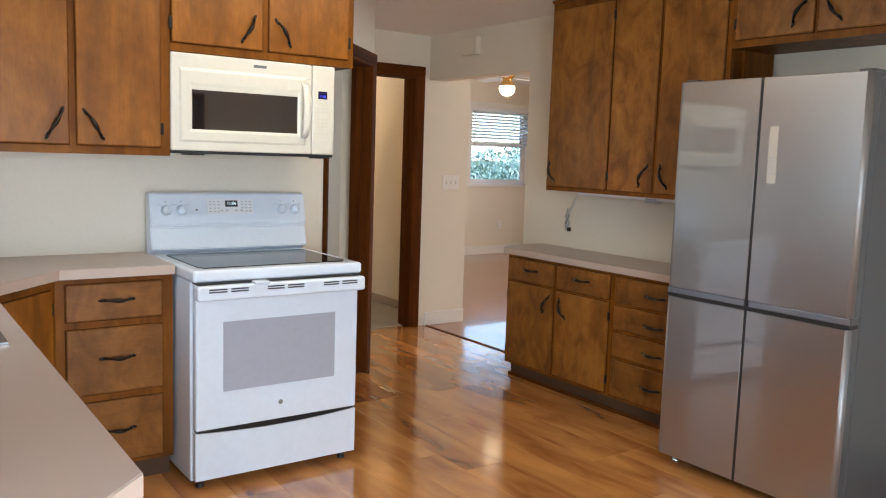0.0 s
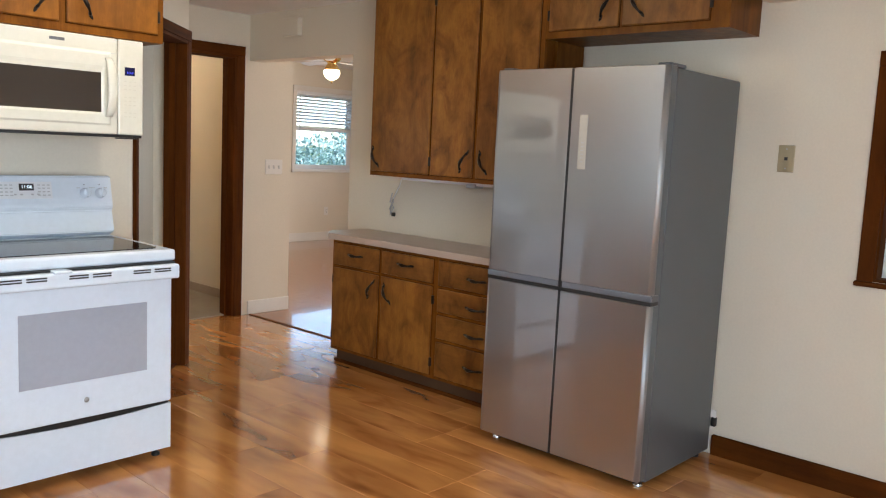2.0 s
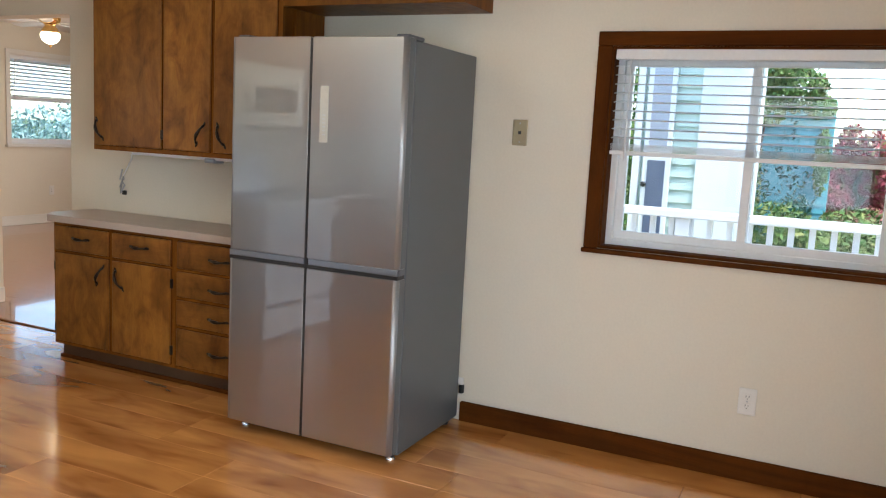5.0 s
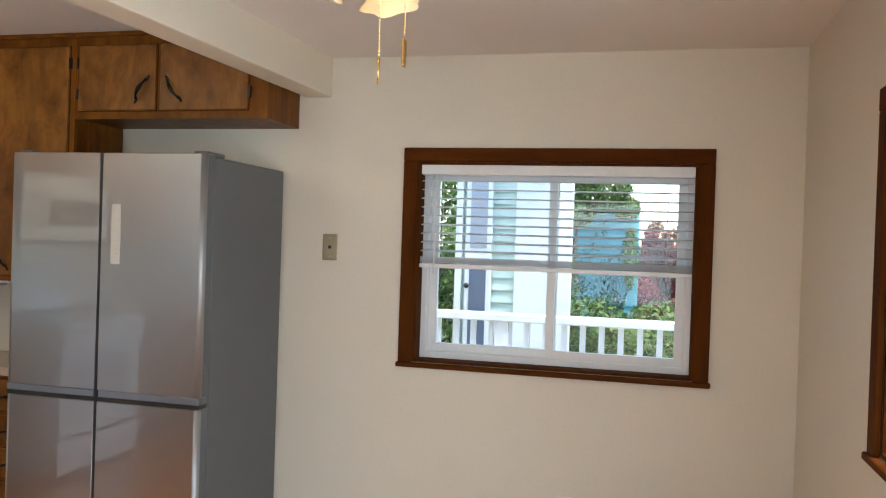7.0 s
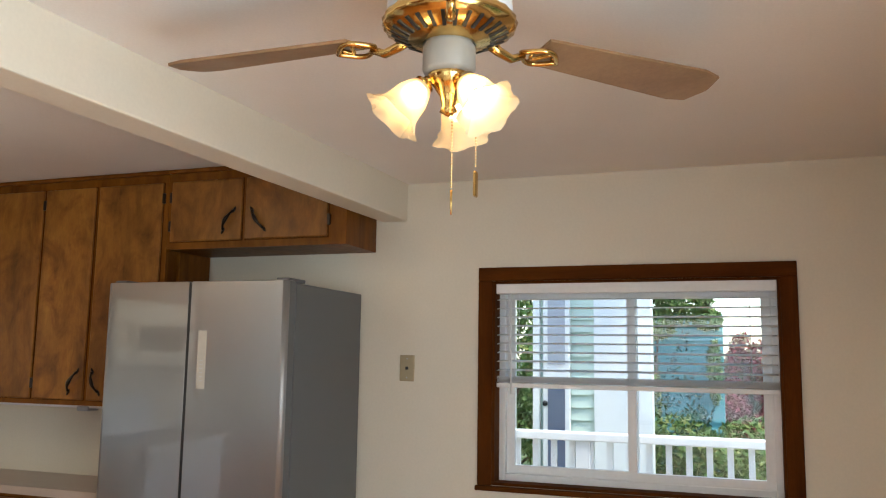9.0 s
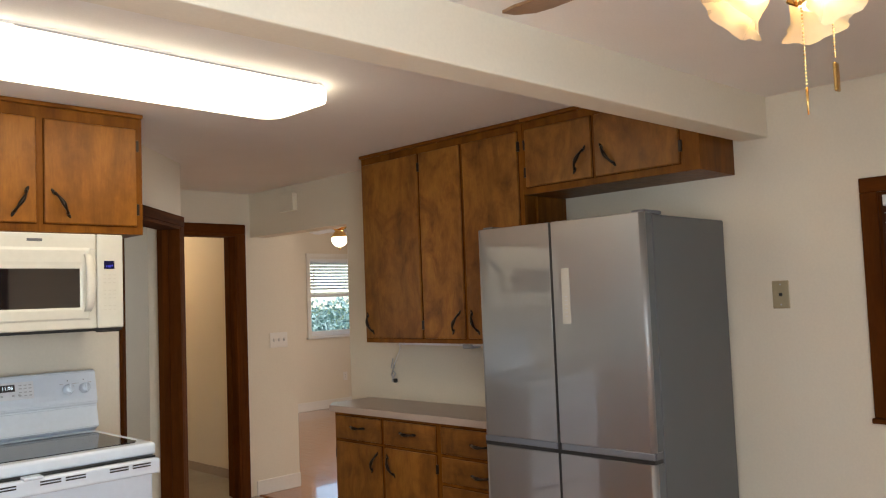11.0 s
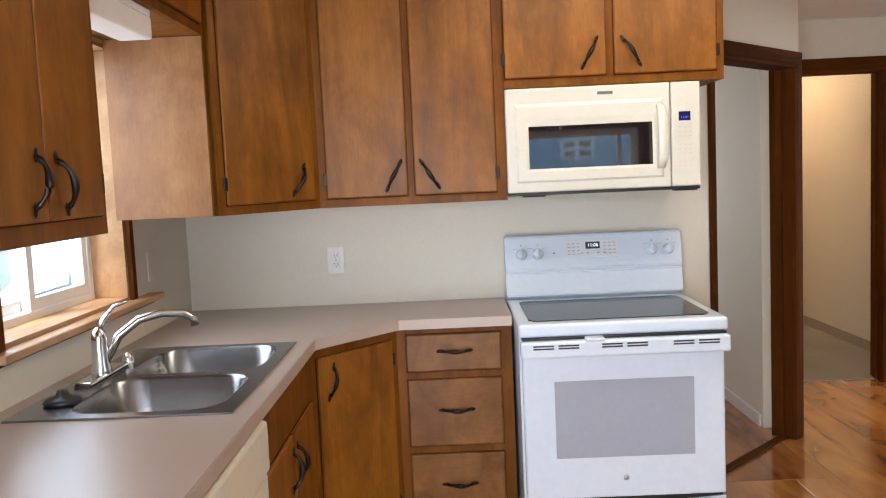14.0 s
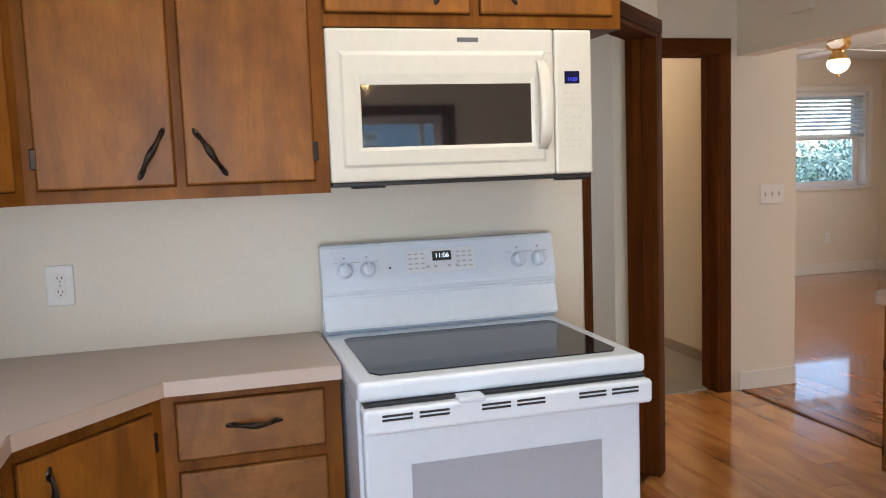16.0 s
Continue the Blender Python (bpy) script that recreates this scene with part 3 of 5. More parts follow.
part("casing", box(8.161, 8.22, LY1 - 0.018, LY1 - 0.001, 0.97, 2.15, bevel=0.004), BASEWHITE, bpy.data.objects["window_4"])
part("casing", box(6.99, 7.049, LY1 - 0.018, LY1 - 0.001, 0.97, 2.15, bevel=0.004), BASEWHITE, bpy.data.objects["window_4"])
part("casing", box(6.99, 8.22, LY1 - 0.02, LY1 - 0.001, 2.101, 2.16, bevel=0.004), BASEWHITE, bpy.data.objects["window_4"])
part("window_sill", box(6.97, 8.24, LY1 - 0.05, LY1 - 0.001, 0.975, 0.999, bevel=0.004), BASEWHITE, bpy.data.objects["window_4"])
blind(NWM, 7.06, 8.15, 2.095, 1.60, 0.05, 0.044, "white horizontal slat blind in the living room", -28)
LEM = Matrix.Translation((LX1, 0, 0)) @ Matrix.Rotation(radians(-90), 4, "Z")
slider("window_5", LEM, -8.9, -7.9, 1.0, 2.10, 0.2, "white sash window in the living room", False, 0.52, inner=BASEWHITE, vertical=False)
slider("window_6", LEM, -6.2, -4.0, 0.6, 2.10, 0.2, "wide white window in the living room", False, 0.5, inner=BASEWHITE)


# ---- cabinets ----
def pull(m, u, w, lean, parent, length=0.105):
    """A dark bronze bow handle with leaf-shaped ends, leaning by lean degrees from upright."""
    d = Vector((math.sin(radians(lean)), 0, math.cos(radians(lean))))
    e = Vector((d.z, 0, -d.x))
    c = Vector((u, -0.016, w))
    pts, rad = [], []
    for k in range(15):
        s = k / 14 * 2 - 1
        pts.append(m @ (c + d * (s * length / 2) + e * (0.0012 * math.sin(math.pi * s)) + Vector((0, -0.028 * (1 - s * s) ** 0.8, 0))))
        rad.append(0.0042 + 0.0052 * math.exp(-(s / 0.48) ** 2) + 0.0022 * (abs(s) > 0.85))
    h = part("handle", tube(pts, rad, 10), BRONZE, parent, "dark bronze bow handle")
    for s in (-1, 1):
        leaf = lathe([(0.0001, 0.004), (0.006, 0.003), (0.0085, 0.0)], 10)
        leaf.transform(m @ Matrix.Translation(c + d * (s * length * 0.53)) @ Matrix.Rotation(radians(lean), 4, "Y") @ Matrix.Diagonal((0.85, 1, 2.0, 1)) @ Matrix.Rotation(radians(90), 4, "X"))
        part("handle_end", leaf, BRONZE, parent)


def cabinet(name, m, width, depth, z0, z1, fronts, label, group, top=False, toe=None, body=None, skin=None):
    """A face-frame cabinet. fronts: (kind, u0, u1, w0, w1, handle u, handle w, lean, hinge side)."""
    ob = thing(name, m @ Vector((width / 2, depth / 2, z0)), label, "cabinet", group)
    part("body", body if body else box(0.001, width - 0.001, 0.019, depth, z0, z1 - 0.002), FRAME, ob, m=None if body else m)
    face = bmesh.new()
    xs = sorted({0.0, width, *[f[1] + 0.008 for f in fronts], *[f[2] - 0.008 for f in fronts]})
    zs = sorted({z0, z1, *[f[3] + 0.008 for f in fronts], *[f[4] - 0.008 for f in fronts]})
    for a, b in zip(xs, xs[1:]):
        for c, d in zip(zs, zs[1:]):
            mu, mw = (a + b) / 2, (c + d) / 2
            if not any(f[1] < mu < f[2] and f[3] < mw < f[4] for f in fronts):
                bx(face, a, b, 0.0, 0.018, c, d)
    bmesh.ops.remove_doubles(face, verts=face.verts, dist=0.0002)
    part("face_frame", face, FRAME, ob, m=m)
    for kind, a, b, c, d, hu, hw, lean, hinge in fronts:
        f = part(kind, box(a, b, -0.013, -0.0005, c, d, bevel=0.005), (skin or (CAB, CABH))[kind == "drawer"], ob, m=m)
        # Dark strip just wider than the front, drawn for the shade along its edges.
        part("rebate", box(a - 0.003, b + 0.003, -0.003, -0.0002, c - 0.004, d + 0.003), TRIM, f, "dark strip for the shade round the front", m=m)
        pull(m, hu, hw, lean, f)
        if hinge:
            hx = a - 0.004 if hinge < 0 else b + 0.004
            for w in (c + 0.075, d - 0.075):
                part("hinge", box(hx - 0.008, hx + 0.008, -0.012, -0.0008, w - 0.025, w + 0.025, bevel=0.003), BRONZE, f, m=m)
    if top:
        part("crown_strip", box(-0.0, width, -0.02, 0.0, z1 - 0.001, z1 + 0.018, bevel=0.004), FRAME, ob, m=m)
    if toe:
        part("toe_kick", box(0.0, width, 0.055, 0.075, 0.0, z0 - 0.001), TOE, ob, m=m)
    return ob


TOPZ = 2.313
NYF = 3.49
UP = "stained upper cabinets"
LOW = "stained base cabinets"
cabinet("wall_cabinet", frame_at(0.38, NYF, 0), 0.735, NY - NYF - 0.002, 1.36, TOPZ,
        [("door", 0.03, 0.347, 1.395, 2.262, 0.295, 1.475, 28, -1), ("door", 0.375, 0.695, 1.395, 2.262, 0.435, 1.475, -33, 1)],
        "warm brown stained wall cabinet with two tall doors", UP, True)
cabinet("wall_cabinet", frame_at(1.116, NYF, 0), 0.85, NY - NYF - 0.002, 1.79, TOPZ,
        [("door", 0.006, 0.396, 1.826, 2.262, 0.332, 1.91, 28, -1), ("door", 0.428, 0.82, 1.826, 2.262, 0.492, 1.91, -33, 1)],
        "warm brown stained cabinet above the microwave", UP, True)
ang = math.degrees(math.atan2(NYF - 3.147, 0.30))
dlen = math.hypot(NYF - 3.147, 0.30)
dm = frame_at(0.08, 3.147, ang)
off = dm @ Vector((0, 0.02, 0))
off2 = dm @ Vector((dlen, 0.02, 0))
cwc = cabinet("corner_wall_cabinet", dm, dlen, 0.3, 1.36, TOPZ, [("door", 0.03, 0.425, 1.395, 2.262, 0.345, 1.475, 28, -1)],
        "warm brown stained diagonal corner wall cabinet", UP, True,
        body=prism([(off.x, off.y), (off2.x, off2.y), (0.378, 3.51), (0.378, NY - 0.002), (WX + 0.002, NY - 0.002), (WX + 0.002, 3.165), (0.06, 3.149)], 1.36, TOPZ - 0.002))
part("side_panel", box(WX + 0.003, 0.058, 3.137, 3.1475, 1.361, 1.983), LITPANEL, cwc, "birch side panel beside the window, window light put into its pale colour")
cabinet("wall_cabinet", frame_at(0.06, 1.63, 90), 0.62, 0.343, 1.365, TOPZ,
        [("door", 0.03, 0.318, 1.41, 2.262, 0.265, 1.49, 10, -1), ("door", 0.322, 0.585, 1.41, 2.262, 0.375, 1.485, -16, 1)],
        "warm brown stained wall cabinet beside the sink window", UP, True)
cabinet("over_window_cabinet", frame_at(0.06, 2.251, 90), 0.893, 0.343, 1.985, TOPZ,
        [("door", 0.03, 0.435, 2.02, 2.262, 0.385, 2.10, 10, -1), ("door", 0.46, 0.865, 2.02, 2.262, 0.51, 2.10, -10, 1)],
        "low brown stained cabinet above the sink window", UP, True)
sh = thing("corner_shelf", (WX, 1.45, 1.36), "stained open shelves with rounded ends on the wall", "shelf")
part("back_panel", box(WX + 0.001, WX + 0.014, 1.28, 1.627, 1.38, 2.29), CAB, sh)
for z in (1.365, 1.745, 2.1):
    pts = [(WX + 0.015, 1.628), (WX + 0.015, 1.28)] + [(WX + 0.015 + 0.33 * math.sin(a), 1.628 - 0.348 * math.cos(a)) for a in (radians(12 * k) for k in range(1, 8))] + [(0.05, 1.628)]
    part("shelf_board", prism(pts, z, z + 0.02, 0.003), CABH, sh)

cabinet("wall_cabinet", frame_at(3.47, 3.76, -90), 1.25, EX - 3.472, 1.212, TOPZ,
        [("door", 0.012, 0.495, 1.238, 2.272, 0.06, 1.325, -24, 1), ("door", 0.512, 0.822, 1.238, 2.272, 0.765, 1.325, 26, -1), ("door", 0.846, 1.222, 1.238, 2.272, 0.90, 1.325, -24, 1)],
        "dark blotchy stained wall cabinet with three tall doors", UP, True, skin=(MOTTLED, MOTTLEDH))
cabinet("over_fridge_cabinet", frame_at(3.47, 2.508, -90), 0.938, EX - 3.472, 1.95, TOPZ,
        [("door", 0.022, 0.41, 1.985, 2.272, 0.345, 2.075, 30, -1), ("door", 0.43, 0.85, 1.985, 2.272, 0.50, 2.075, -36, 1)],
        "stained cabinet above the steel refrigerator", UP, True, skin=(MOTTLED, MOTTLEDH))
fp = structure("fridge_side_board", box(3.55, EX - 0.002, 2.49, 2.507, 1.212, 1.948), FRAME, "stained board between wall cabinet and refrigerator", "board")

EBZ = 0.795
cabinet("base_cabinet", frame_at(3.41, 4.01, -90), 0.898, EX - 3.412, 0.095, EBZ,
        [("drawer", 0.02, 0.432, 0.64, 0.775, 0.225, 0.715, 90, 0), ("door", 0.02, 0.432, 0.115, 0.622, 0.375, 0.53, 26, -1),
         ("drawer", 0.46, 0.875, 0.64, 0.775, 0.66, 0.715, 90, 0), ("door", 0.46, 0.875, 0.115, 0.622, 0.515, 0.525, -28, 1)],
        "olive brown stained base cabinet with two doors and drawers", LOW, False, 0.05, skin=(MOTTLED, MOTTLEDH))
cabinet("drawer_base_cabinet", frame_at(3.41, 3.111, -90), 0.60, EX - 3.412, 0.095, EBZ,
        [("drawer", 0.02, 0.58, 0.635, 0.775, 0.30, 0.70, 90, 0), ("drawer", 0.02, 0.58, 0.487, 0.617, 0.30, 0.545, 90, 0),
         ("drawer", 0.02, 0.58, 0.335, 0.467, 0.30, 0.395, 90, 0), ("drawer", 0.02, 0.58, 0.115, 0.315, 0.30, 0.215, 90, 0)],
        "brown stained base cabinet with four drawers", LOW, False, 0.05, skin=(MOTTLED, MOTTLEDH))
structure("toe_moulding", box(3.448, 3.464, 2.52, 4.02, 0.0, 0.022, bevel=0.005), TRIMH, "dark quarter-round moulding at the cabinet base", "moulding")
ct = tagged(mesh_ob("countertop", prism([(3.385, 2.53), (3.385, 4.03), (3.475, 4.12), (EX - 0.001, 4.12), (EX - 0.001, 2.53)], EBZ + 0.0005, 0.834, 0.003), COUNTER), "beige laminate countertop on the base cabinets beside the refrigerator", "countertop")

part("edge_band", box(3.382, 3.3848, 2.53, 4.028, EBZ + 0.001, 0.832), COUNTER_EDGE, ct, "paler laminate edge")
part("edge_band", box(0, 0.127, -0.003, -0.0003, EBZ + 0.001, 0.832), COUNTER_EDGE, ct, m=frame_at(3.475, 4.12, -135))
# west and north base run
WF = 0.367
cabinet("sink_base_cabinet", frame_at(WF, 2.33, 90), 0.776, 0.62, 0.095, 0.876,
        [("door", 0.03, 0.385, 0.115, 0.70, 0.345, 0.60, 14, -1), ("door", 0.395, 0.745, 0.115, 0.70, 0.435, 0.60, -14, 1)],
        "brown stained base cabinet under the steel sink", LOW, False, 0.05, body=box(WX + 0.01, 0.347, 2.332, 3.104, 0.095, 0.70))
cabinet("end_base_cabinet", frame_at(WF, 1.23, 90), 0.485, 0.62, 0.095, 0.876,
        [("door", 0.03, 0.455, 0.115, 0.85, 0.41, 0.72, 14, -1)], "brown stained base cabinet at the counter's end", LOW, False, 0.05)
ba = math.degrees(math.atan2(3.435 - 3.11, 0.655 - WF))
bl = math.hypot(3.435 - 3.11, 0.655 - WF)
bmx = frame_at(WF, 3.11, ba)
o1, o2 = bmx @ Vector((0, 0.02, 0)), bmx @ Vector((bl, 0.02, 0))
cabinet("corner_base_cabinet", bmx, bl, 0.3, 0.095, 0.876, [("door", 0.03, 0.40, 0.115, 0.84, 0.085, 0.745, 14, 1)],
        "brown stained diagonal corner base cabinet", LOW, False, 0.05,
        body=prism([(o1.x, o1.y), (o2.x, o2.y), (0.653, 3.45), (0.653, NY - 0.002), (WX + 0.002, NY - 0.002), (WX + 0.002, 3.112), (0.345, 3.112)], 0.095, 0.874))
cabinet("drawer_base_cabinet", frame_at(0.656, 3.435, 0), 0.45, NY - 3.437, 0.095, 0.876,
        [("drawer", 0.035, 0.405, 0.705, 0.852, 0.225, 0.785, 90, 0), ("drawer", 0.035, 0.405, 0.405, 0.672, 0.225, 0.55, 90, 0), ("drawer", 0.035, 0.405, 0.115, 0.372, 0.225, 0.25, 90, 0)],
        "brown stained base cabinet with three drawers beside the range", LOW, False, 0.05, skin=(MOTTLED, MOTTLEDH))

CT0, CT1 = 0.8765, 0.915
bm = bmesh.new()
for pts in ([(WX, 1.19), (0.32, 1.19), (0.392, 1.262), (0.392, 2.235), (WX, 2.235)], [(WX, 2.235), (-0.20, 2.235), (-0.20, 3.03), (WX, 3.03)],
            [(0.32, 2.235), (0.392, 2.235), (0.392, 3.03), (0.32, 3.03)],
            [(WX, 3.03), (0.392, 3.03), (0.392, 3.10), (0.667, 3.41), (1.108, 3.41), (1.108, NY), (WX, NY)]):
    f = bm.faces.new([bm.verts.new((x, y, CT0)) for x, y in pts])
    up = bmesh.ops.extrude_face_region(bm, geom=[f])
    bmesh.ops.translate(bm, verts=[v for v in up["geom"] if isinstance(v, bmesh.types.BMVert)], vec=(0, 0, CT1 - CT0))
bmesh.ops.recalc_face_normals(bm, faces=bm.faces)
ctw = tagged(mesh_ob("countertop", bm, COUNTER), "beige laminate corner countertop with a cut-out for the sink", "countertop")

for (xa, ya), (xb, yb) in (((0.32, 1.19), (0.392, 1.262)), ((0.392, 1.262), (0.392, 3.10)), ((0.392, 3.10), (0.667, 3.41)), ((0.667, 3.41), (1.108, 3.41))):
    ln = math.hypot(xb - xa, yb - ya)
    part("edge_band", box(0.0005, ln - 0.0005, -0.003, -0.0003, CT0 + 0.001, CT1 - 0.002), COUNTER_EDGE, ctw, "paler laminate edge", m=frame_at(xa, ya, math.degrees(math.atan2(yb - ya, xb - xa))))
# dishwasher
dw = thing("dishwasher", (0.1, 2.02, 0), "cream dishwasher under the counter beside the sink", "dishwasher")
part("body", box(-0.25, 0.345, 1.722, 2.322, 0.10, 0.872), DISH, dw)
part("door", box(0.346, 0.392, 1.725, 2.320, 0.11, 0.73, bevel=0.008), DISH, dw)
part("control_panel", box(0.346, 0.40, 1.725, 2.320, 0.735, 0.868, bevel=0.01), DISH, dw)
part("kick_plate", box(0.30, 0.315, 1.725, 2.320, 0.0, 0.099), BLACK, dw)


# sink
def bowl(x0, x1, y0, y1, ztop, deep, r=0.09):
    """A pressed bowl with rounded corners and a drain hollow."""
    bm = bmesh.new()

    def loop(inset, z, rr):
        pts = []
        for cx, cy, a0 in ((x1 - inset - rr, y1 - inset - rr, 0), (x0 + inset + rr, y1 - inset - rr, 90), (x0 + inset + rr, y0 + inset + rr, 180), (x1 - inset - rr, y0 + inset + rr, 270)):
            for k in range(6):
                a = radians(a0 + 18 * k)
                pts.append(bm.verts.new((cx + rr * math.cos(a), cy + rr * math.sin(a), z)))
        return pts
    rings = [loop(0, ztop, r), loop(0.006, ztop - 0.008, r), loop(0.012, ztop - deep * 0.8, r), loop(0.03, ztop - deep * 0.97, r * 0.8), loop(0.06, ztop - deep, r * 0.6), loop(0.13, ztop - deep - 0.004, 0.02)]
    for p, q in zip(rings, rings[1:]):
        for k in range(len(p)):
            bm.faces.new((p[k], p[(k + 1) % len(p)], q[(k + 1) % len(p)], q[k]))
    bm.faces.new(rings[-1])
    for f in bm.faces:
        f.smooth = True
    bmesh.ops.recalc_face_normals(bm, faces=bm.faces)
    bmesh.ops.reverse_faces(bm, faces=bm.faces)
    return bm


SX0, SX1, SY0, SY1 = -0.222, 0.340, 2.212, 3.052
sk = thing("sink", (0.06, 2.63, CT1), "double-bowl stainless steel drop-in sink", "sink")
SM = (SY0 + SY1) / 2
rim = bmesh.new()
for e in ((SX0, -0.10, SY0, SY1), (0.30, SX1, SY0, SY1), (-0.10, 0.30, SY0, SY0 + 0.035), (-0.10, 0.30, SY1 - 0.035, SY1), (-0.10, 0.30, SM - 0.016, SM + 0.016)):
    bx(rim, *e, CT1 + 0.0005, CT1 + 0.006)
for (a, b) in ((SY0 + 0.035, SM - 0.016), (SM + 0.016, SY1 - 0.035)):
    for cx, sx in ((-0.10, 1), (0.30, -1)):
        for cy, sy in ((a, 1), (b, -1)):
            arc = [(cx + sx * 0.09 * (1 - math.cos(t)), cy + sy * 0.09 * (1 - math.sin(t))) for t in (radians(15 * k) for k in range(7))]
            vs = [rim.verts.new((cx, cy, CT1 + 0.006))] + [rim.verts.new((x, y, CT1 + 0.006)) for x, y in arc]
            for k in range(1, 7):
                rim.faces.new((vs[0], vs[k], vs[k + 1]))
part("rim", rim, SINKSTEEL, sk)
for a, b in ((SY0 + 0.035, SM - 0.016), (SM + 0.016, SY1 - 0.035)):
    bw = part("bowl", bowl(-0.10, 0.30, a, b, CT1 + 0.006, 0.17), SINKSTEEL, sk)
    part("drain", lathe([(0.0001, 0.0), (0.03, 0.001), (0.042, 0.006), (0.046, 0.004)], 18, Matrix.Translation((0.10, (a + b) / 2, CT1 - 0.171))), CHROME, bw)
fc = thing("faucet", (-0.165, 2.65, CT1 + 0.006), "chrome single-lever kitchen faucet behind the sink", "faucet")
part("deck_plate", box(-0.19, -0.135, 2.52, 2.78, CT1 + 0.006, CT1 + 0.018, bevel=0.006), CHROME, fc)
part("valve_body", lathe([(0.03, 0), (0.03, 0.012), (0.024, 0.03), (0.023, 0.10), (0.02, 0.125), (0.008, 0.137), (0.0001, 0.138)], 18, Matrix.Translation((-0.162, 2.65, CT1 + 0.016))), CHROME, fc)
part("spout", tube([(-0.15, 2.655, CT1 + 0.05), (-0.115, 2.675, CT1 + 0.12), (-0.06, 2.700, CT1 + 0.163), (0.0, 2.725, CT1 + 0.175), (0.06, 2.750, CT1 + 0.168), (0.085, 2.760, CT1 + 0.15), (0.088, 2.762, CT1 + 0.128)], [0.014, 0.0135, 0.013, 0.0125, 0.012, 0.0125, 0.0135], 12), CHROME, fc)
part("lever", tube([(-0.165, 2.650, CT1 + 0.13), (-0.15, 2.660, CT1 + 0.175), (-0.12, 2.675, CT1 + 0.21), (-0.085, 2.690, CT1 + 0.222)], [0.013, 0.011, 0.009, 0.007], 10, 0.7), CHROME, fc)
part("sprayer", lathe([(0.02, 0), (0.018, 0.015), (0.012, 0.03), (0.0001, 0.034)], 14, Matrix.Translation((-0.155, 2.83, CT1 + 0.006))), CHROME, fc)
st = thing("sink_stopper", (-0.14, 2.36, CT1 + 0.006), "black rubber sink stopper lying on the sink rim", "stopper")
part("disc", lathe([(0.0001, 0.0), (0.045, 0.0), (0.05, 0.006), (0.04, 0.016), (0.018, 0.02), (0.012, 0.036), (0.0001, 0.038)], 18, Matrix.Translation((-0.14, 2.36, CT1 + 0.0065))), BLACK, st)

# ---- range ----
RX0, RX1, RF, RB = 1.115, 1.873, 3.235, 3.86
rg = thing("range", (1.494, 3.55, 0), "white freestanding electric range with a black glass cooktop", "range")
part("body", box(RX0 + 0.004, RX1 - 0.004, RF + 0.02, RB - 0.02, 0.035, 0.864, bevel=0.006), ENAMEL, rg)
part("cooktop_frame", box(RX0, RX1, RF - 0.035, RB - 0.05, 0.866, 0.915, bevel=0.012, seg=3), ENAMEL, rg)
gl = prism([(RX0 + 0.045 + dx, y + dy) for dx, dy, y in ((0, 0.03, RF + 0.02), (0.02, 0, RF + 0.02))] + [(RX1 - 0.065, RF + 0.02), (RX1 - 0.045, RF + 0.05), (RX1 - 0.045, RB - 0.16), (RX1 - 0.065, RB - 0.14), (RX0 + 0.065, RB - 0.14), (RX0 + 0.045, RB - 0.16)], 0.9155, 0.9185)
part("glass_top", gl, COOKGLASS, rg, "black ceramic glass")
# back panel, leaning a little
bp = bmesh.new()
prof = [(RB - 0.055, 0.913), (RB - 0.10, 0.935), (RB - 0.075, 1.03), (RB - 0.085, 1.045), (RB - 0.085, 1.06), (RB - 0.055, 1.185), (RB - 0.04, 1.19), (RB - 0.005, 1.188), (RB - 0.005, 0.90), (RB - 0.055, 0.90)]
for x0 in (RX0,):
    f = bp.faces.new([bp.verts.new((x0, y, z)) for y, z in prof])
    up = bmesh.ops.extrude_face_region(bp, geom=[f])
    bmesh.ops.translate(bp, verts=[v for v in up["geom"] if isinstance(v, bmesh.types.BMVert)], vec=(RX1 - RX0, 0, 0))
bmesh.ops.recalc_face_normals(bp, faces=bp.faces)
bmesh.ops.bevel(bp, geom=list(bp.edges), offset=0.004, segments=2, affect="EDGES")
panel = part("back_panel", bp, ENAMEL, rg)
PM = Matrix.Translation((0, RB - 0.0865, 1.06)) @ Matrix.Rotation(-math.atan2(0.03, 0.125), 4, "X")
for x in (1.185, 1.255, 1.745, 1.815):
    kn = part("knob", lathe([(0.0235, 0.0), (0.0235, 0.004), (0.0215, 0.007), (0.0195, 0.026), (0.016, 0.030), (0.0001, 0.030)], 24, PM @ Matrix.Translation((x, -0.001, 0.052)) @ Matrix.Rotation(radians(90), 4, "X")), ENAMEL, rg)
    part("knob_grip", box(x - 0.005, x + 0.005, -0.038, -0.02, 0.032, 0.072, bevel=0.003), ENAMEL, kn, m=PM)
    part("knob_mark", box(x - 0.002, x + 0.002, -0.0025, -0.0008, 0.09, 0.094), BLACK, panel, m=PM)
    for s in (-0.032, -0.024, 0.024, 0.032):
        part("print", box(x + s - 0.003, x + s + 0.003, -0.0022, -0.0008, 0.076, 0.079), PRINT, panel, m=PM)
part("display_panel", box(1.375, 1.60, -0.003, -0.0006, 0.03, 0.105, bevel=0.001), paint("panel_white", (0.72, 0.74, 0.78), 0.3, 0.0, 40, 0.0), panel, m=PM)
disp = part("display", box(1.462, 1.523, -0.005, -0.0031, 0.066, 0.096), BLACK, panel, m=PM)
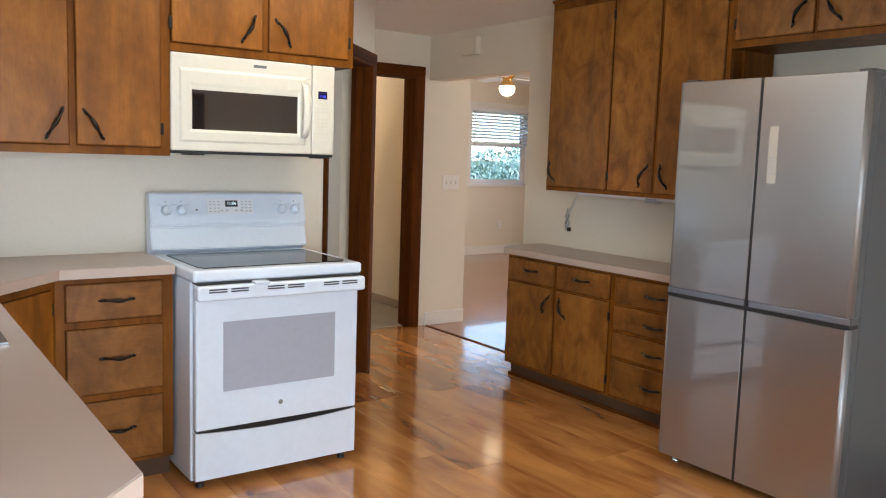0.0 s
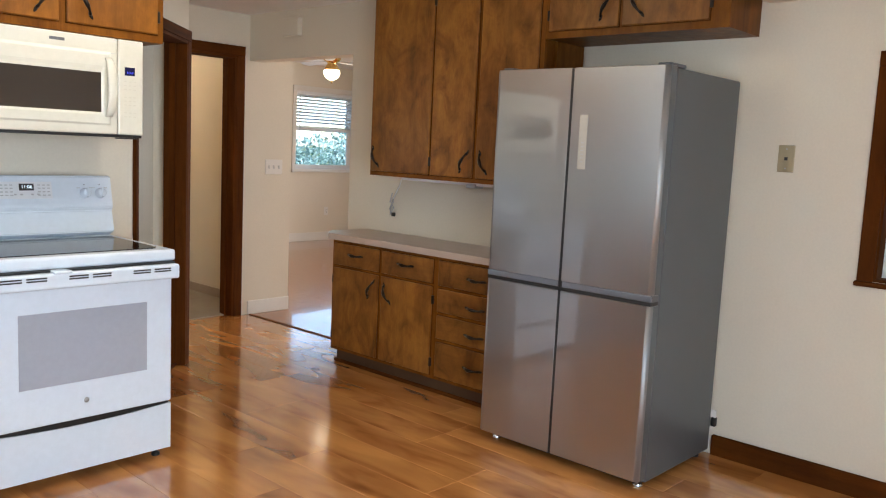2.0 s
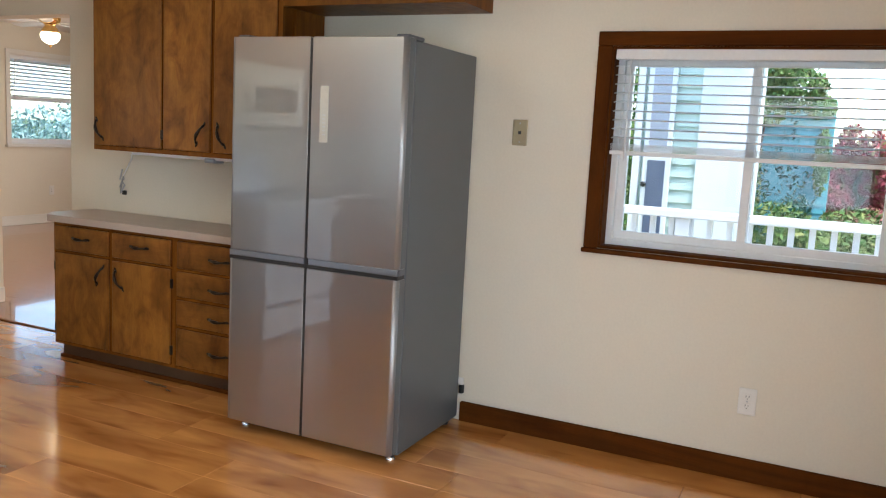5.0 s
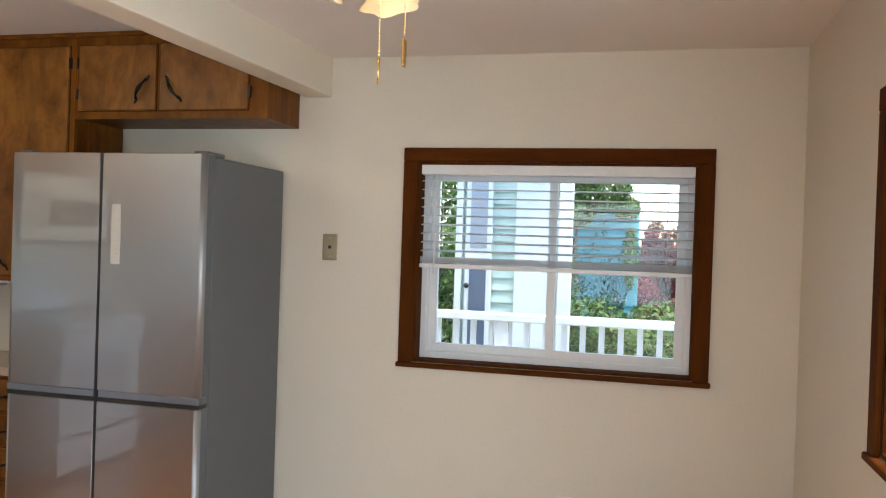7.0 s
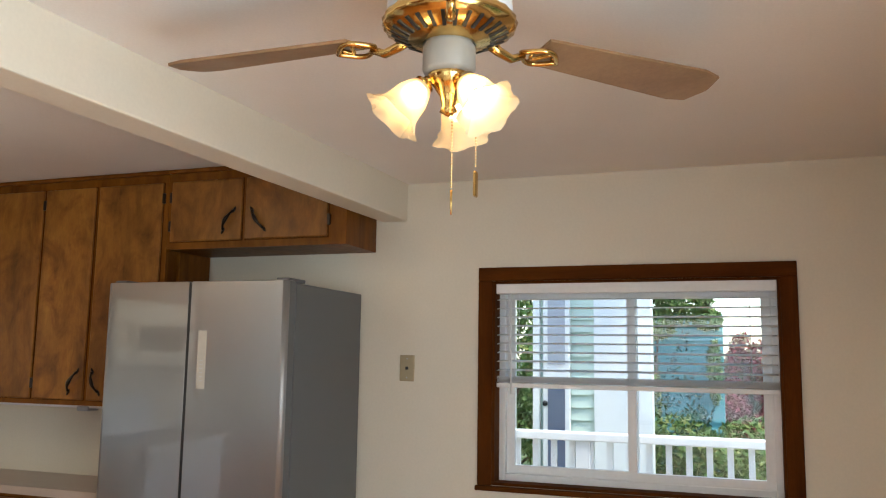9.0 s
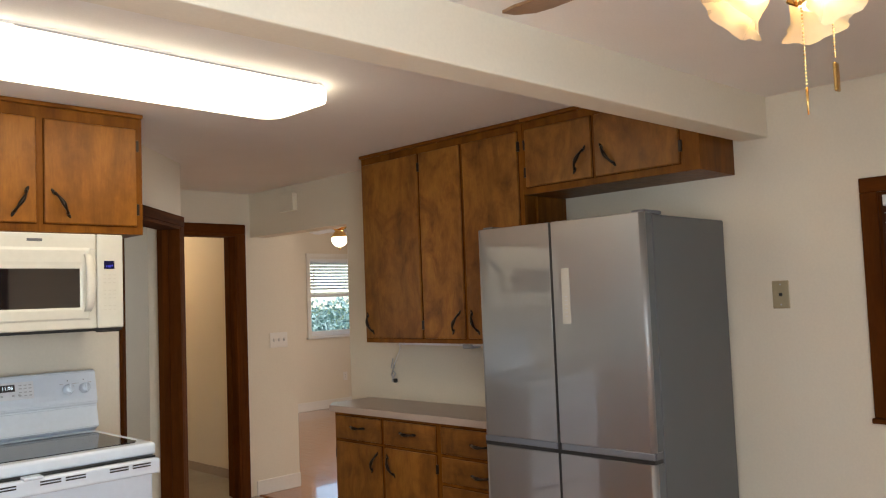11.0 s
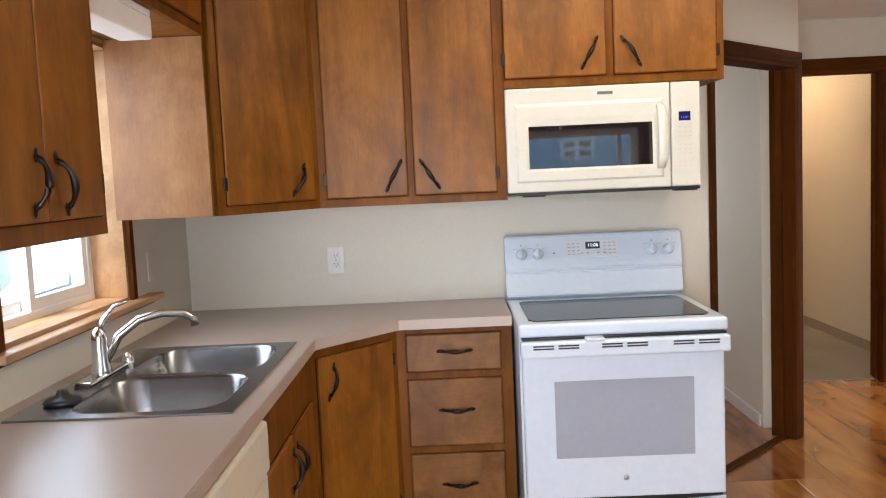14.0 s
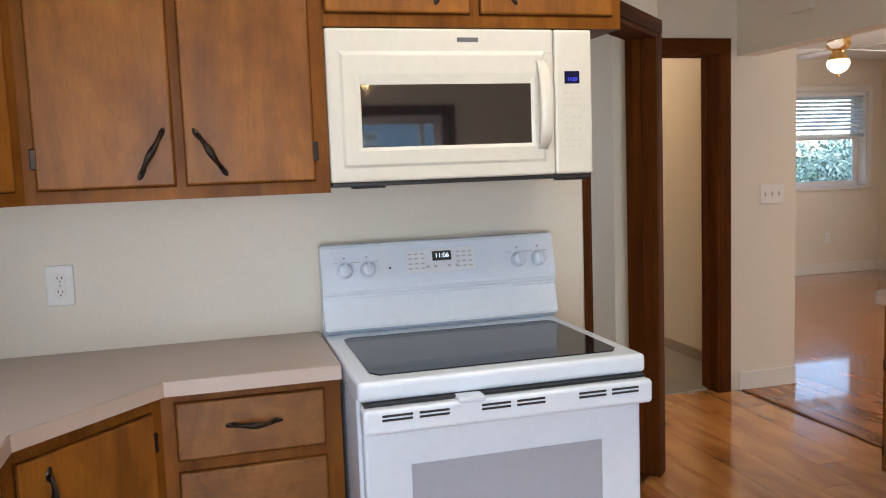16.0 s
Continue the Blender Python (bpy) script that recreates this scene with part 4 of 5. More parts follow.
for x in (1.39, 1.41, 1.43, 1.545, 1.565, 1.585):
    for z in (0.045, 0.06, 0.076, 0.09):
        part("key_print", box(x - 0.006, x + 0.006, -0.0042, -0.0031, z - 0.0022, z + 0.0022), PRINT, panel, m=PM)
for x in (1.445, 1.47, 1.515, 1.54):
    part("key_print", box(x - 0.005, x + 0.005, -0.0042, -0.0031, 0.045, 0.052), PRINT, panel, m=PM)


def lettering(text, size, m, mat, parent, name="lettering"):
    cu = bpy.data.curves.new(name, "FONT")
    cu.body, cu.size, cu.align_x, cu.align_y = text, size, "CENTER", "CENTER"
    cu.extrude = 0.0003
    tmp = new(name, cu)
    me = bpy.data.meshes.new_from_object(tmp.evaluated_get(bpy.context.evaluated_depsgraph_get()))
    bpy.data.objects.remove(tmp)
    me.transform(m)
    me.materials.append(mat)
    ob = new(name, me)
    ob.parent = parent
    if parent in BASE:
        ob.matrix_parent_inverse = Matrix.Translation(-BASE[parent])
    return ob


lettering("11:06", 0.021, PM @ Matrix.Translation((1.493, -0.0056, 0.0815)) @ Matrix.Rotation(radians(90), 4, "X"), DIGITS, disp)
part("latch_dot", box(1.322, 1.329, -0.0025, -0.0008, 0.05, 0.056), BLACK, panel, m=PM)
# oven door
dr = part("oven_door", box(RX0 + 0.012, RX1 - 0.012, RF - 0.025, RF + 0.018, 0.255, 0.862, bevel=0.008), ENAMEL, rg)
part("oven_window", box(RX0 + 0.125, RX1 - 0.125, RF - 0.027, RF - 0.0255, 0.41, 0.70, bevel=0.0004), GREYGLASS, dr, "grey dotted oven glass")
hb = box(RX0 + 0.004, RX1 - 0.004, RF - 0.078, RF - 0.022, 0.797, 0.858, bevel=0.010, seg=3)
part("door_handle", hb, ENAMEL, dr)
for x in (1.20, 1.29, 1.445, 1.535, 1.70, 1.79):
    for z in (0.833, 0.843):
        part("vent_slot", box(x - 0.037, x + 0.037, RF - 0.0792, RF - 0.0778, z - 0.0028, z + 0.0028), BLACK, dr)
part("door_gap", box(RX0 + 0.012, RX1 - 0.012, RF - 0.05, RF + 0.019, 0.8585, 0.8655), BLACK, rg)
part("latch", box(1.35, 1.42, RF - 0.084, RF - 0.03, 0.855, 0.866, bevel=0.004), ENAMEL, rg)
part("badge", lathe([(0.0001, 0.001), (0.010, 0.001), (0.011, 0.0)], 18, Matrix.Translation((1.494, RF - 0.0255, 0.33)) @ Matrix.Rotation(radians(90), 4, "X")), paint("badge_grey", (0.35, 0.36, 0.37), 0.3, 0.0, 40, 0.0, 0.6), dr)
sd = bmesh.new()
top = [(RX0 + 0.012 + (RX1 - RX0 - 0.024) * k / 12, 0.246 - 0.017 * (1 - (k / 6 - 1) ** 2)) for k in range(13)]
f = sd.faces.new([sd.verts.new((x, RF - 0.02, z)) for x, z in [(RX1 - 0.012, 0.045), (RX0 + 0.012, 0.045)] + top])
up = bmesh.ops.extrude_face_region(sd, geom=[f])
bmesh.ops.translate(sd, verts=[v for v in up["geom"] if isinstance(v, bmesh.types.BMVert)], vec=(0, 0.038, 0))
bmesh.ops.recalc_face_normals(sd, faces=sd.faces)
part("storage_drawer", sd, ENAMEL, rg)
part("drawer_gap", box(RX0 + 0.02, RX1 - 0.02, RF - 0.012, RF + 0.019, 0.222, 0.2545), BLACK, rg)
for x in (RX0 + 0.05, RX1 - 0.05):
    for y in (RF + 0.04, RB - 0.08):
        part("foot", lathe([(0.018, 0.0), (0.018, 0.012), (0.008, 0.016), (0.008, 0.036)], 12, Matrix.Translation((x, y, 0))), BLACK, rg)

# ---- microwave ----
MX0, MX1, MF, MZ0, MZ1 = 1.117, 1.872, 3.485, 1.372, 1.787
mw = thing("microwave", (1.494, 3.68, MZ0), "cream white over-the-range microwave under the cabinet", "microwave")
part("body", box(MX0 + 0.003, MX1 - 0.003, MF + 0.03, NY - 0.004, MZ0 + 0.01, MZ1 - 0.002), paint("dark_case", (0.05, 0.05, 0.05), 0.5), mw)
CX = 1.757
door = part("door", box(MX0, CX - 0.0015, MF, MF + 0.029, MZ0 + 0.012, MZ1, bevel=0.007), CREAM, mw)
part("control_panel", box(CX + 0.0015, MX1, MF, MF + 0.029, MZ0 + 0.012, MZ1, bevel=0.007), CREAM, mw)
cp = bpy.data.objects["control_panel.001"]
fr = bmesh.new()
a0, a1, c0, c1 = MX0 + 0.09, CX - 0.075, MZ0 + 0.105, MZ1 - 0.15
o0, o1, q0, q1 = a0 - 0.055, a1 + 0.045, c0 - 0.055, c1 + 0.09
yo, yi = MF - 0.005, MF - 0.0005
ring_o = [fr.verts.new((x, MF - 0.0004, z)) for x, z in ((o0, q0), (o1, q0), (o1, q1), (o0, q1))]
ring_m = [fr.verts.new((x, yo, z)) for x, z in ((o0 + 0.008, q0 + 0.008), (o1 - 0.008, q0 + 0.008), (o1 - 0.008, q1 - 0.012), (o0 + 0.008, q1 - 0.012))]
ring_n = [fr.verts.new((x, yo, z)) for x, z in ((a0 - 0.012, c0 - 0.012), (a1 + 0.012, c0 - 0.012), (a1 + 0.012, c1 + 0.03), (a0 - 0.012, c1 + 0.03))]
ring_i = [fr.verts.new((x, yi, z)) for x, z in ((a0, c0), (a1, c0), (a1, c1), (a0, c1))]
for p, q in ((ring_o, ring_m), (ring_m, ring_n), (ring_n, ring_i)):
    for k in range(4):
        fr.faces.new((p[k], p[(k + 1) % 4], q[(k + 1) % 4], q[k]))
bmesh.ops.recalc_face_normals(fr, faces=fr.faces)
part("door_moulding", fr, CREAM, door)
part("window", box(a0 - 0.002, a1 + 0.002, MF - 0.0022, MF - 0.0008, c0 - 0.002, c1 + 0.002), BLACKGLASS, door, "black glass door window")
hb = bmesh.new()
rings = []
for k in range(13):
    f = k / 12
    bow = math.sin(math.pi * f) ** 0.55
    cx, cy, cz, w = CX - 0.042 + 0.004 * bow, MF - 0.004 - 0.034 * bow, MZ0 + 0.085 + 0.245 * f, 0.015 + 0.006 * bow
    rings.append([hb.verts.new((cx + w * math.cos(t), cy + 0.010 * math.sin(t), cz)) for t in (2 * math.pi * i / 14 for i in range(14))])
for p, q in zip(rings, rings[1:]):
    for i in range(14):
        hb.faces.new((p[i], p[(i + 1) % 14], q[(i + 1) % 14], q[i]))
hb.faces.new(rings[0])
hb.faces.new(rings[-1][::-1])
bmesh.ops.recalc_face_normals(hb, faces=hb.faces)
for f in hb.faces:
    f.smooth = True
part("handle", hb, CREAM, door)
part("logo", box(1.475, 1.535, MF - 0.0012, MF - 0.0003, MZ1 - 0.036, MZ1 - 0.024, bevel=0.0003), paint("logo_grey", (0.12, 0.12, 0.13), 0.4, 0.0, 40, 0.0), door)
part("seam", box(MX0 + 0.03, CX - 0.01, MF - 0.0012, MF - 0.0003, MZ1 - 0.066, MZ1 - 0.064), PRINT, door)
dsp = part("display", box(CX + 0.03, CX + 0.075, MF - 0.003, MF - 0.0004, MZ1 - 0.15, MZ1 - 0.115), paint("navy_display", (0.01, 0.01, 0.05), 0.2, 0.0, 40, 0.0), cp)
lettering("11:07", 0.014, Matrix.Translation((CX + 0.053, MF - 0.0036, MZ1 - 0.138)) @ Matrix.Rotation(radians(90), 4, "X"), BLUELED, dsp)
keymat = paint("key_beige", (0.58, 0.55, 0.47), 0.5, 0.0, 40, 0.0)
for k in range(10):
    for j in range(3):
        if k not in (3, 7):
            part("key_print", box(CX + 0.027 + j * 0.021, CX + 0.039 + j * 0.021, MF - 0.0011, MF - 0.0003, MZ1 - 0.178 - k * 0.0165, MZ1 - 0.174 - k * 0.0165), keymat, cp)
part("underside", box(MX0 + 0.004, MX1 - 0.004, MF + 0.006, NY - 0.01, MZ0, MZ0 + 0.0115, bevel=0.002), BLACK, mw)
for x in (MX0 + 0.06, MX1 - 0.1):
    part("filter", box(x, x + 0.09, MF + 0.02, MF + 0.06, MZ0 - 0.006, MZ0 - 0.0005, bevel=0.002), BLACK, mw)

# ---- refrigerator ----
FY0, FY1, FF, FB, FT = 1.618, 2.480, 3.075, 3.755, 1.758
rf = thing("refrigerator", (3.4, 2.05, 0), "brushed steel four-door refrigerator with grey sides", "refrigerator")
part("body", box(FF + 0.075, FB, FY0 + 0.004, FY1 - 0.004, 0.03, FT - 0.006, bevel=0.006), SIDEGREY, rf)
part("gasket", box(FF + 0.062, FF + 0.076, FY0 + 0.012, FY1 - 0.012, 0.05, FT - 0.02), BLACK, rf)
FM, Z0, Z1 = 2.066, 0.795, 0.838
part("centre_gap", box(FF + 0.0008, FF + 0.07, FM - 0.0058, FM + 0.0058, 0.055, FT - 0.004), BLACK, rf)
part("cross_gap", box(FF + 0.0015, FF + 0.0615, FY0 + 0.004, FY1 - 0.004, 0.7955, 0.8105), BLACK, rf)


def fridge_door(y0, y1, z0, z1):
    """A steel door skin, well rounded on its outer upright edge and tight on the meeting edge."""
    ra, rb = (0.02, 0.0025) if y0 < 1.9 else (0.0025, 0.02)
    pts = [(FF + 0.062, y0)]
    pts += [(FF + ra - ra * math.sin(radians(15 * k)), y0 + ra - ra * math.cos(radians(15 * k))) for k in range(7)]
    pts += [(FF + rb - rb * math.cos(radians(15 * k)), y1 - rb + rb * math.sin(radians(15 * k))) for k in range(7)]
    pts += [(FF + 0.062, y1)]
    bm = prism(pts, z0, z1)
    caps = [e for e in bm.edges if len(e.link_faces) == 2 and any(abs(f.normal.z) > 0.9 for f in e.link_faces)]
    bmesh.ops.bevel(bm, geom=caps, offset=0.0025, segments=2, affect="EDGES")
    for f in bm.faces:
        f.smooth = abs(f.normal.z) < 0.1 and f.normal.x < 0.02 and f.calc_area() < 0.02
    return bm


for y0, y1 in ((FY0, FM - 0.006), (FM + 0.006, FY1)):
    up = part("upper_door", fridge_door(y0, y1, Z1, FT), STEEL, rf)
    part("door_edge", box(FF + 0.0625, FF + 0.0665, y0 + 0.004, y1 - 0.004, Z1 + 0.006, FT - 0.012), SIDEGREY, up)
    lo = part("lower_door", fridge_door(y0, y1, 0.05, Z0), STEEL, rf)
    for leaf in (up.data, lo.data):
        leaf.materials.append(SIDEGREY)
        leaf.materials.append(EDGESTEEL)
        for f in leaf.polygons:
            if abs(f.normal.y) > 0.86 and f.area > 0.01:
                f.material_index = 1
            elif abs(f.normal.y) > 0.1 and abs(f.normal.z) < 0.1:
                f.material_index = 2
    part("door_edge", box(FF + 0.0625, FF + 0.0665, y0 + 0.004, y1 - 0.004, 0.06, Z0 - 0.006), SIDEGREY, lo)
    part("grip_channel", box(FF + 0.015, FF + 0.0615, y0 + 0.002, y1 - 0.002, Z0 + 0.016, Z1 - 0.001), paint("grip_grey", (0.16, 0.17, 0.19), 0.35, 0.02, 40, 0.0, 0.5), rf)
    part("grip_lip", box(FF + 0.001, FF + 0.014, y0 + 0.004, y1 - 0.004, Z0 + 0.016, Z1 - 0.0005, bevel=0.003), paint("grip_lip_grey", (0.22, 0.245, 0.285), 0.32, 0.02, 40, 0.0, 0.6), rf)
part("control_strip", box(FF - 0.0015, FF - 0.0003, 1.975, 2.015, 1.33, 1.56, bevel=0.0004), paint("strip_beige", (0.50, 0.475, 0.42), 0.25, 0.0, 40, 0.0), rf, "pale touch control strip")
for k in range(6):
    part("strip_print", box(FF - 0.0022, FF - 0.0016, 1.988, 2.002, 1.36 + k * 0.016, 1.364 + k * 0.016), PRINT, rf)
part("hinge_cover", box(FF + 0.03, FF + 0.16, FY0 + 0.01, FY0 + 0.07, FT - 0.004, FT + 0.012, bevel=0.005), paint("hinge_grey", (0.12, 0.12, 0.13), 0.4), rf)
part("hinge_cover", box(FF + 0.03, FF + 0.16, FY1 - 0.07, FY1 - 0.01, FT - 0.004, FT + 0.012, bevel=0.005), paint("hinge_grey", (0.12, 0.12, 0.13), 0.4), rf)
part("base_grille", box(FF + 0.08, FF + 0.10, FY0 + 0.03, FY1 - 0.03, 0.012, 0.05), BLACK, rf)
for y in (FY0 + 0.045, FY1 - 0.045):
    part("foot", lathe([(0.02, 0.0), (0.022, 0.01), (0.012, 0.016), (0.01, 0.05)], 14, Matrix.Translation((FF + 0.09, y, 0))), CHROME, rf)
    part("foot", lathe([(0.02, 0.0), (0.022, 0.01), (0.012, 0.016), (0.01, 0.05)], 14, Matrix.Translation((FB - 0.06, y, 0))), BLACK, rf)

# ---- ceiling fixtures ----
fl = thing("ceiling_light", (1.70, 2.70, CK), "long white fluorescent ceiling light, lit", "ceiling light")
LX0, LXE, LYA, LYB = 1.035, 2.345, 2.55, 3.0
pts = []
for cx, cy, a0 in ((LXE - 0.10, LYB - 0.10, 0), (LX0 + 0.10, LYB - 0.10, 90), (LX0 + 0.10, LYA + 0.10, 180), (LXE - 0.10, LYA + 0.10, 270)):
    pts += [(cx + 0.10 * math.cos(radians(a0 + 15 * k)), cy + 0.10 * math.sin(radians(a0 + 15 * k))) for k in range(7)]
part("diffuser", prism(pts, CK - 0.07, CK - 0.012, 0.012), FLUO, fl, "glowing white acrylic diffuser")
# Grey strip that paints the shadow gap between lens and ceiling.
part("lens_shadow_strip", box(LX0 + 0.10, LXE - 0.10, LYA - 0.005, LYA - 0.001, CK - 0.018, CK - 0.011), PRINT, fl)
part("base_pan", prism([(1.70 + (x - 1.70) * 0.985, 2.70 + (y - 2.70) * 0.97) for x, y in pts], CK - 0.0115, CK - 0.0005), VINYL, fl)

FX, FYC, FZ = 1.70, 0.485, CD - 0.018
fan = thing("ceiling_fan", (FX, FYC, CD), "white and brass ceiling fan with wooden blades and lit tulip shades", "ceiling fan")
part("motor_housing", lathe([(0.075, CD - 0.0005), (0.085, FZ - 0.01), (0.115, FZ - 0.05), (0.12, FZ - 0.145), (0.11, FZ - 0.16)], 32, Matrix.Translation((FX, FYC, 0))), VINYL, fan)
part("brass_ring", lathe([(0.121, FZ - 0.143), (0.128, FZ - 0.153), (0.124, FZ - 0.165), (0.095, FZ - 0.18), (0.065, FZ - 0.192), (0.05, FZ - 0.195)], 48, Matrix.Translation((FX, FYC, 0)), lambda a, k: 1 + 0.012 * math.cos(24 * a)), BRASS, fan)
slot_tilt = Matrix.Rotation(-math.atan2(0.027, 0.059), 4, "Y")
for k in range(28):
    sm = Matrix.Translation((FX, FYC, FZ - 0.1805)) @ Matrix.Rotation(radians(360 * k / 28), 4, "Z") @ Matrix.Translation((0.0935, 0, 0)) @ slot_tilt
    part("vent_slot", box(-0.017, 0.019, -0.0034, 0.0034, -0.0018, 0.0018), BLACK, fan, m=sm)
part("switch_housing", lathe([(0.044, FZ - 0.19), (0.05, FZ - 0.202), (0.05, FZ - 0.245), (0.046, FZ - 0.253), (0.0001, FZ - 0.254)], 28, Matrix.Translation((FX, FYC, 0))), paint("housing_grey_white", (0.33, 0.32, 0.29), 0.4, 0.03), fan)
part("light_fitter", lathe([(0.040, FZ - 0.2545), (0.040, FZ - 0.264), (0.028, FZ - 0.278), (0.017, FZ - 0.295), (0.013, FZ - 0.315), (0.017, FZ - 0.325), (0.0001, FZ - 0.335)], 28, Matrix.Translation((FX, FYC, 0))), BRASS, fan)
for a, tilt in ((200, 0.0), (83, 2.4), (-41, 0.6)):
    m = Matrix.Translation((FX, FYC, FZ - 0.166)) @ Matrix.Rotation(radians(a), 4, "Z") @ Matrix.Rotation(radians(-tilt), 4, "Y")
    br = part("blade_bracket", tube([m @ Vector(p) for p in ((0.085, 0, -0.006), (0.11, 0, -0.02), (0.14, 0, -0.03), (0.17, 0, -0.018))], [0.012, 0.010, 0.009, 0.008], 8), BRASS, fan)
    for s in (-1, 1):
        part("bracket_loop", tube([m @ Vector((0.165 + 0.085 * t, s * 0.036 * math.sin(math.pi * t), -0.012 - 0.006 * t)) for t in (k / 10 for k in range(11))], 0.0055, 8), BRASS, br)
    part("bracket_loop", tube([m @ Vector((0.19 + 0.05 * t, 0.02 * math.sin(2 * math.pi * t), -0.012)) for t in (k / 10 for k in range(11))], 0.0045, 8), BRASS, br)
    out = [(0.205, -0.045), (0.615, -0.066), (0.662, -0.055), (0.68, 0.0), (0.662, 0.055), (0.615, 0.066), (0.205, 0.045)]
    bl_ = prism(out, -0.0035, 0.0035, 0.0012)
    bl_.transform(m @ Matrix.Rotation(radians(-11), 4, "X") @ Matrix.Translation((0, 0, -0.002)))
    part("blade", bl_, BLADE, fan)
for a in (124, 4, 240):
    m = Matrix.Translation((FX, FYC, FZ - 0.275)) @ Matrix.Rotation(radians(a), 4, "Z")
    arm = part("lamp_arm", tube([m @ Vector(p) for p in ((0.022, 0, 0.004), (0.032, 0, 0.012), (0.042, 0, 0.008), (0.050, 0, -0.002))], 0.008, 8), BRASS, fan)
    sm = m @ Matrix.Translation((0.048, 0, -0.002)) @ Matrix.Rotation(radians(139), 4, "Y") @ Matrix.Scale(0.75, 4)
    part("shade_cup", lathe([(0.012, -0.012), (0.026, -0.004), (0.028, 0.014)], 18, sm), BRASS, arm)
    part("glass_shade", lathe([(0.026, 0.004), (0.034, 0.02), (0.044, 0.045), (0.047, 0.07), (0.052, 0.092), (0.066, 0.112), (0.076, 0.12)], 48, sm, lambda t, k: 1 + (0.012 * math.cos(24 * t) + (0.10 * math.cos(6 * t) if k > 4 else 0.0) * (k - 4) / 2)), FROST, fan, "frosted glowing tulip shade")
    part("bulb", lathe([(0.012, 0.012), (0.018, 0.025), (0.022, 0.042), (0.019, 0.058), (0.010, 0.068), (0.0001, 0.07)], 18, sm), BULB, fan)
for x, y, ln, r in ((FX - 0.03, FYC - 0.018, 0.18, 0.0), (FX + 0.045, FYC - 0.04, 0.13, 0.0)):
    beads = bmesh.new()
    for k in range(int(ln / 0.006)):
        bmesh.ops.create_icosphere(beads, subdivisions=1, radius=0.0022, matrix=Matrix.Translation((x, y, FZ - 0.30 - k * 0.006)))
    ch = part("pull_chain", beads, BRASS, fan)
    if ln < 0.15:
        part("pull_fob", box(x - 0.009, x + 0.009, y - 0.003, y + 0.003, FZ - 0.30 - ln - 0.05, FZ - 0.30 - ln, bevel=0.003), BRASS, ch)
    else:
        part("pull_pin", tube([(x, y, FZ - 0.30 - ln), (x, y, FZ - 0.30 - ln - 0.045)], [0.0025, 0.0015], 6), BRASS, ch)

pl = thing("ceiling_light", (3.3, 7.3, CK), "small warm globe ceiling light in the passage, lit", "ceiling light")
part("base", lathe([(0.07, CK - 0.0005), (0.07, CK - 0.02), (0.05, CK - 0.03)], 20, Matrix.Translation((3.3, 7.3, 0))), BRASS, pl)
part("globe", lathe([(0.05, CK - 0.03), (0.09, CK - 0.06), (0.10, CK - 0.10), (0.07, CK - 0.15), (0.0001, CK - 0.165)], 20, Matrix.Translation((3.3, 7.3, 0))), glowing("warm_globe", (1.0, 0.70, 0.42), 14.0), pl)
lf = thing("ceiling_fan", (6.22, 7.5, LC), "white living room ceiling fan with a lit glass bowl", "ceiling fan")
part("motor_housing", lathe([(0.075, LC - 0.0005), (0.095, LC - 0.012), (0.10, LC - 0.03), (0.10, LC - 0.11), (0.09, LC - 0.135), (0.06, LC - 0.15), (0.05, LC - 0.17), (0.075, LC - 0.20), (0.088, LC - 0.234)], 40, Matrix.Translation((6.22, 7.5, 0))), BRASS, lf)
part("glass_bowl", lathe([(0.085, LC - 0.235), (0.094, LC - 0.25), (0.096, LC - 0.268), (0.091, LC - 0.29), (0.078, LC - 0.315), (0.055, LC - 0.337), (0.03, LC - 0.35), (0.012, LC - 0.356), (0.0001, LC - 0.357)], 40, Matrix.Translation((6.22, 7.5, 0))), glowing("lit_bowl", (1.0, 0.84, 0.6), 1.1), lf, "lit frosted glass bowl")
part("finial", lathe([(0.010, LC - 0.3575), (0.009, LC - 0.37), (0.012, LC - 0.38), (0.0001, LC - 0.39)], 14, Matrix.Translation((6.22, 7.5, 0))), BRASS, lf)
for a in (10, 82, 154, 226, 298):
    m = Matrix.Translation((6.22, 7.5, LC - 0.14)) @ Matrix.Rotation(radians(a), 4, "Z") @ Matrix.Rotation(radians(10), 4, "X")
    part("blade", prism([(0.11, -0.02), (0.2, -0.05), (0.62, -0.065), (0.66, 0), (0.62, 0.065), (0.2, 0.05), (0.11, 0.02)], -0.004, 0.004, 0.001), VINYL, lf, m=m)


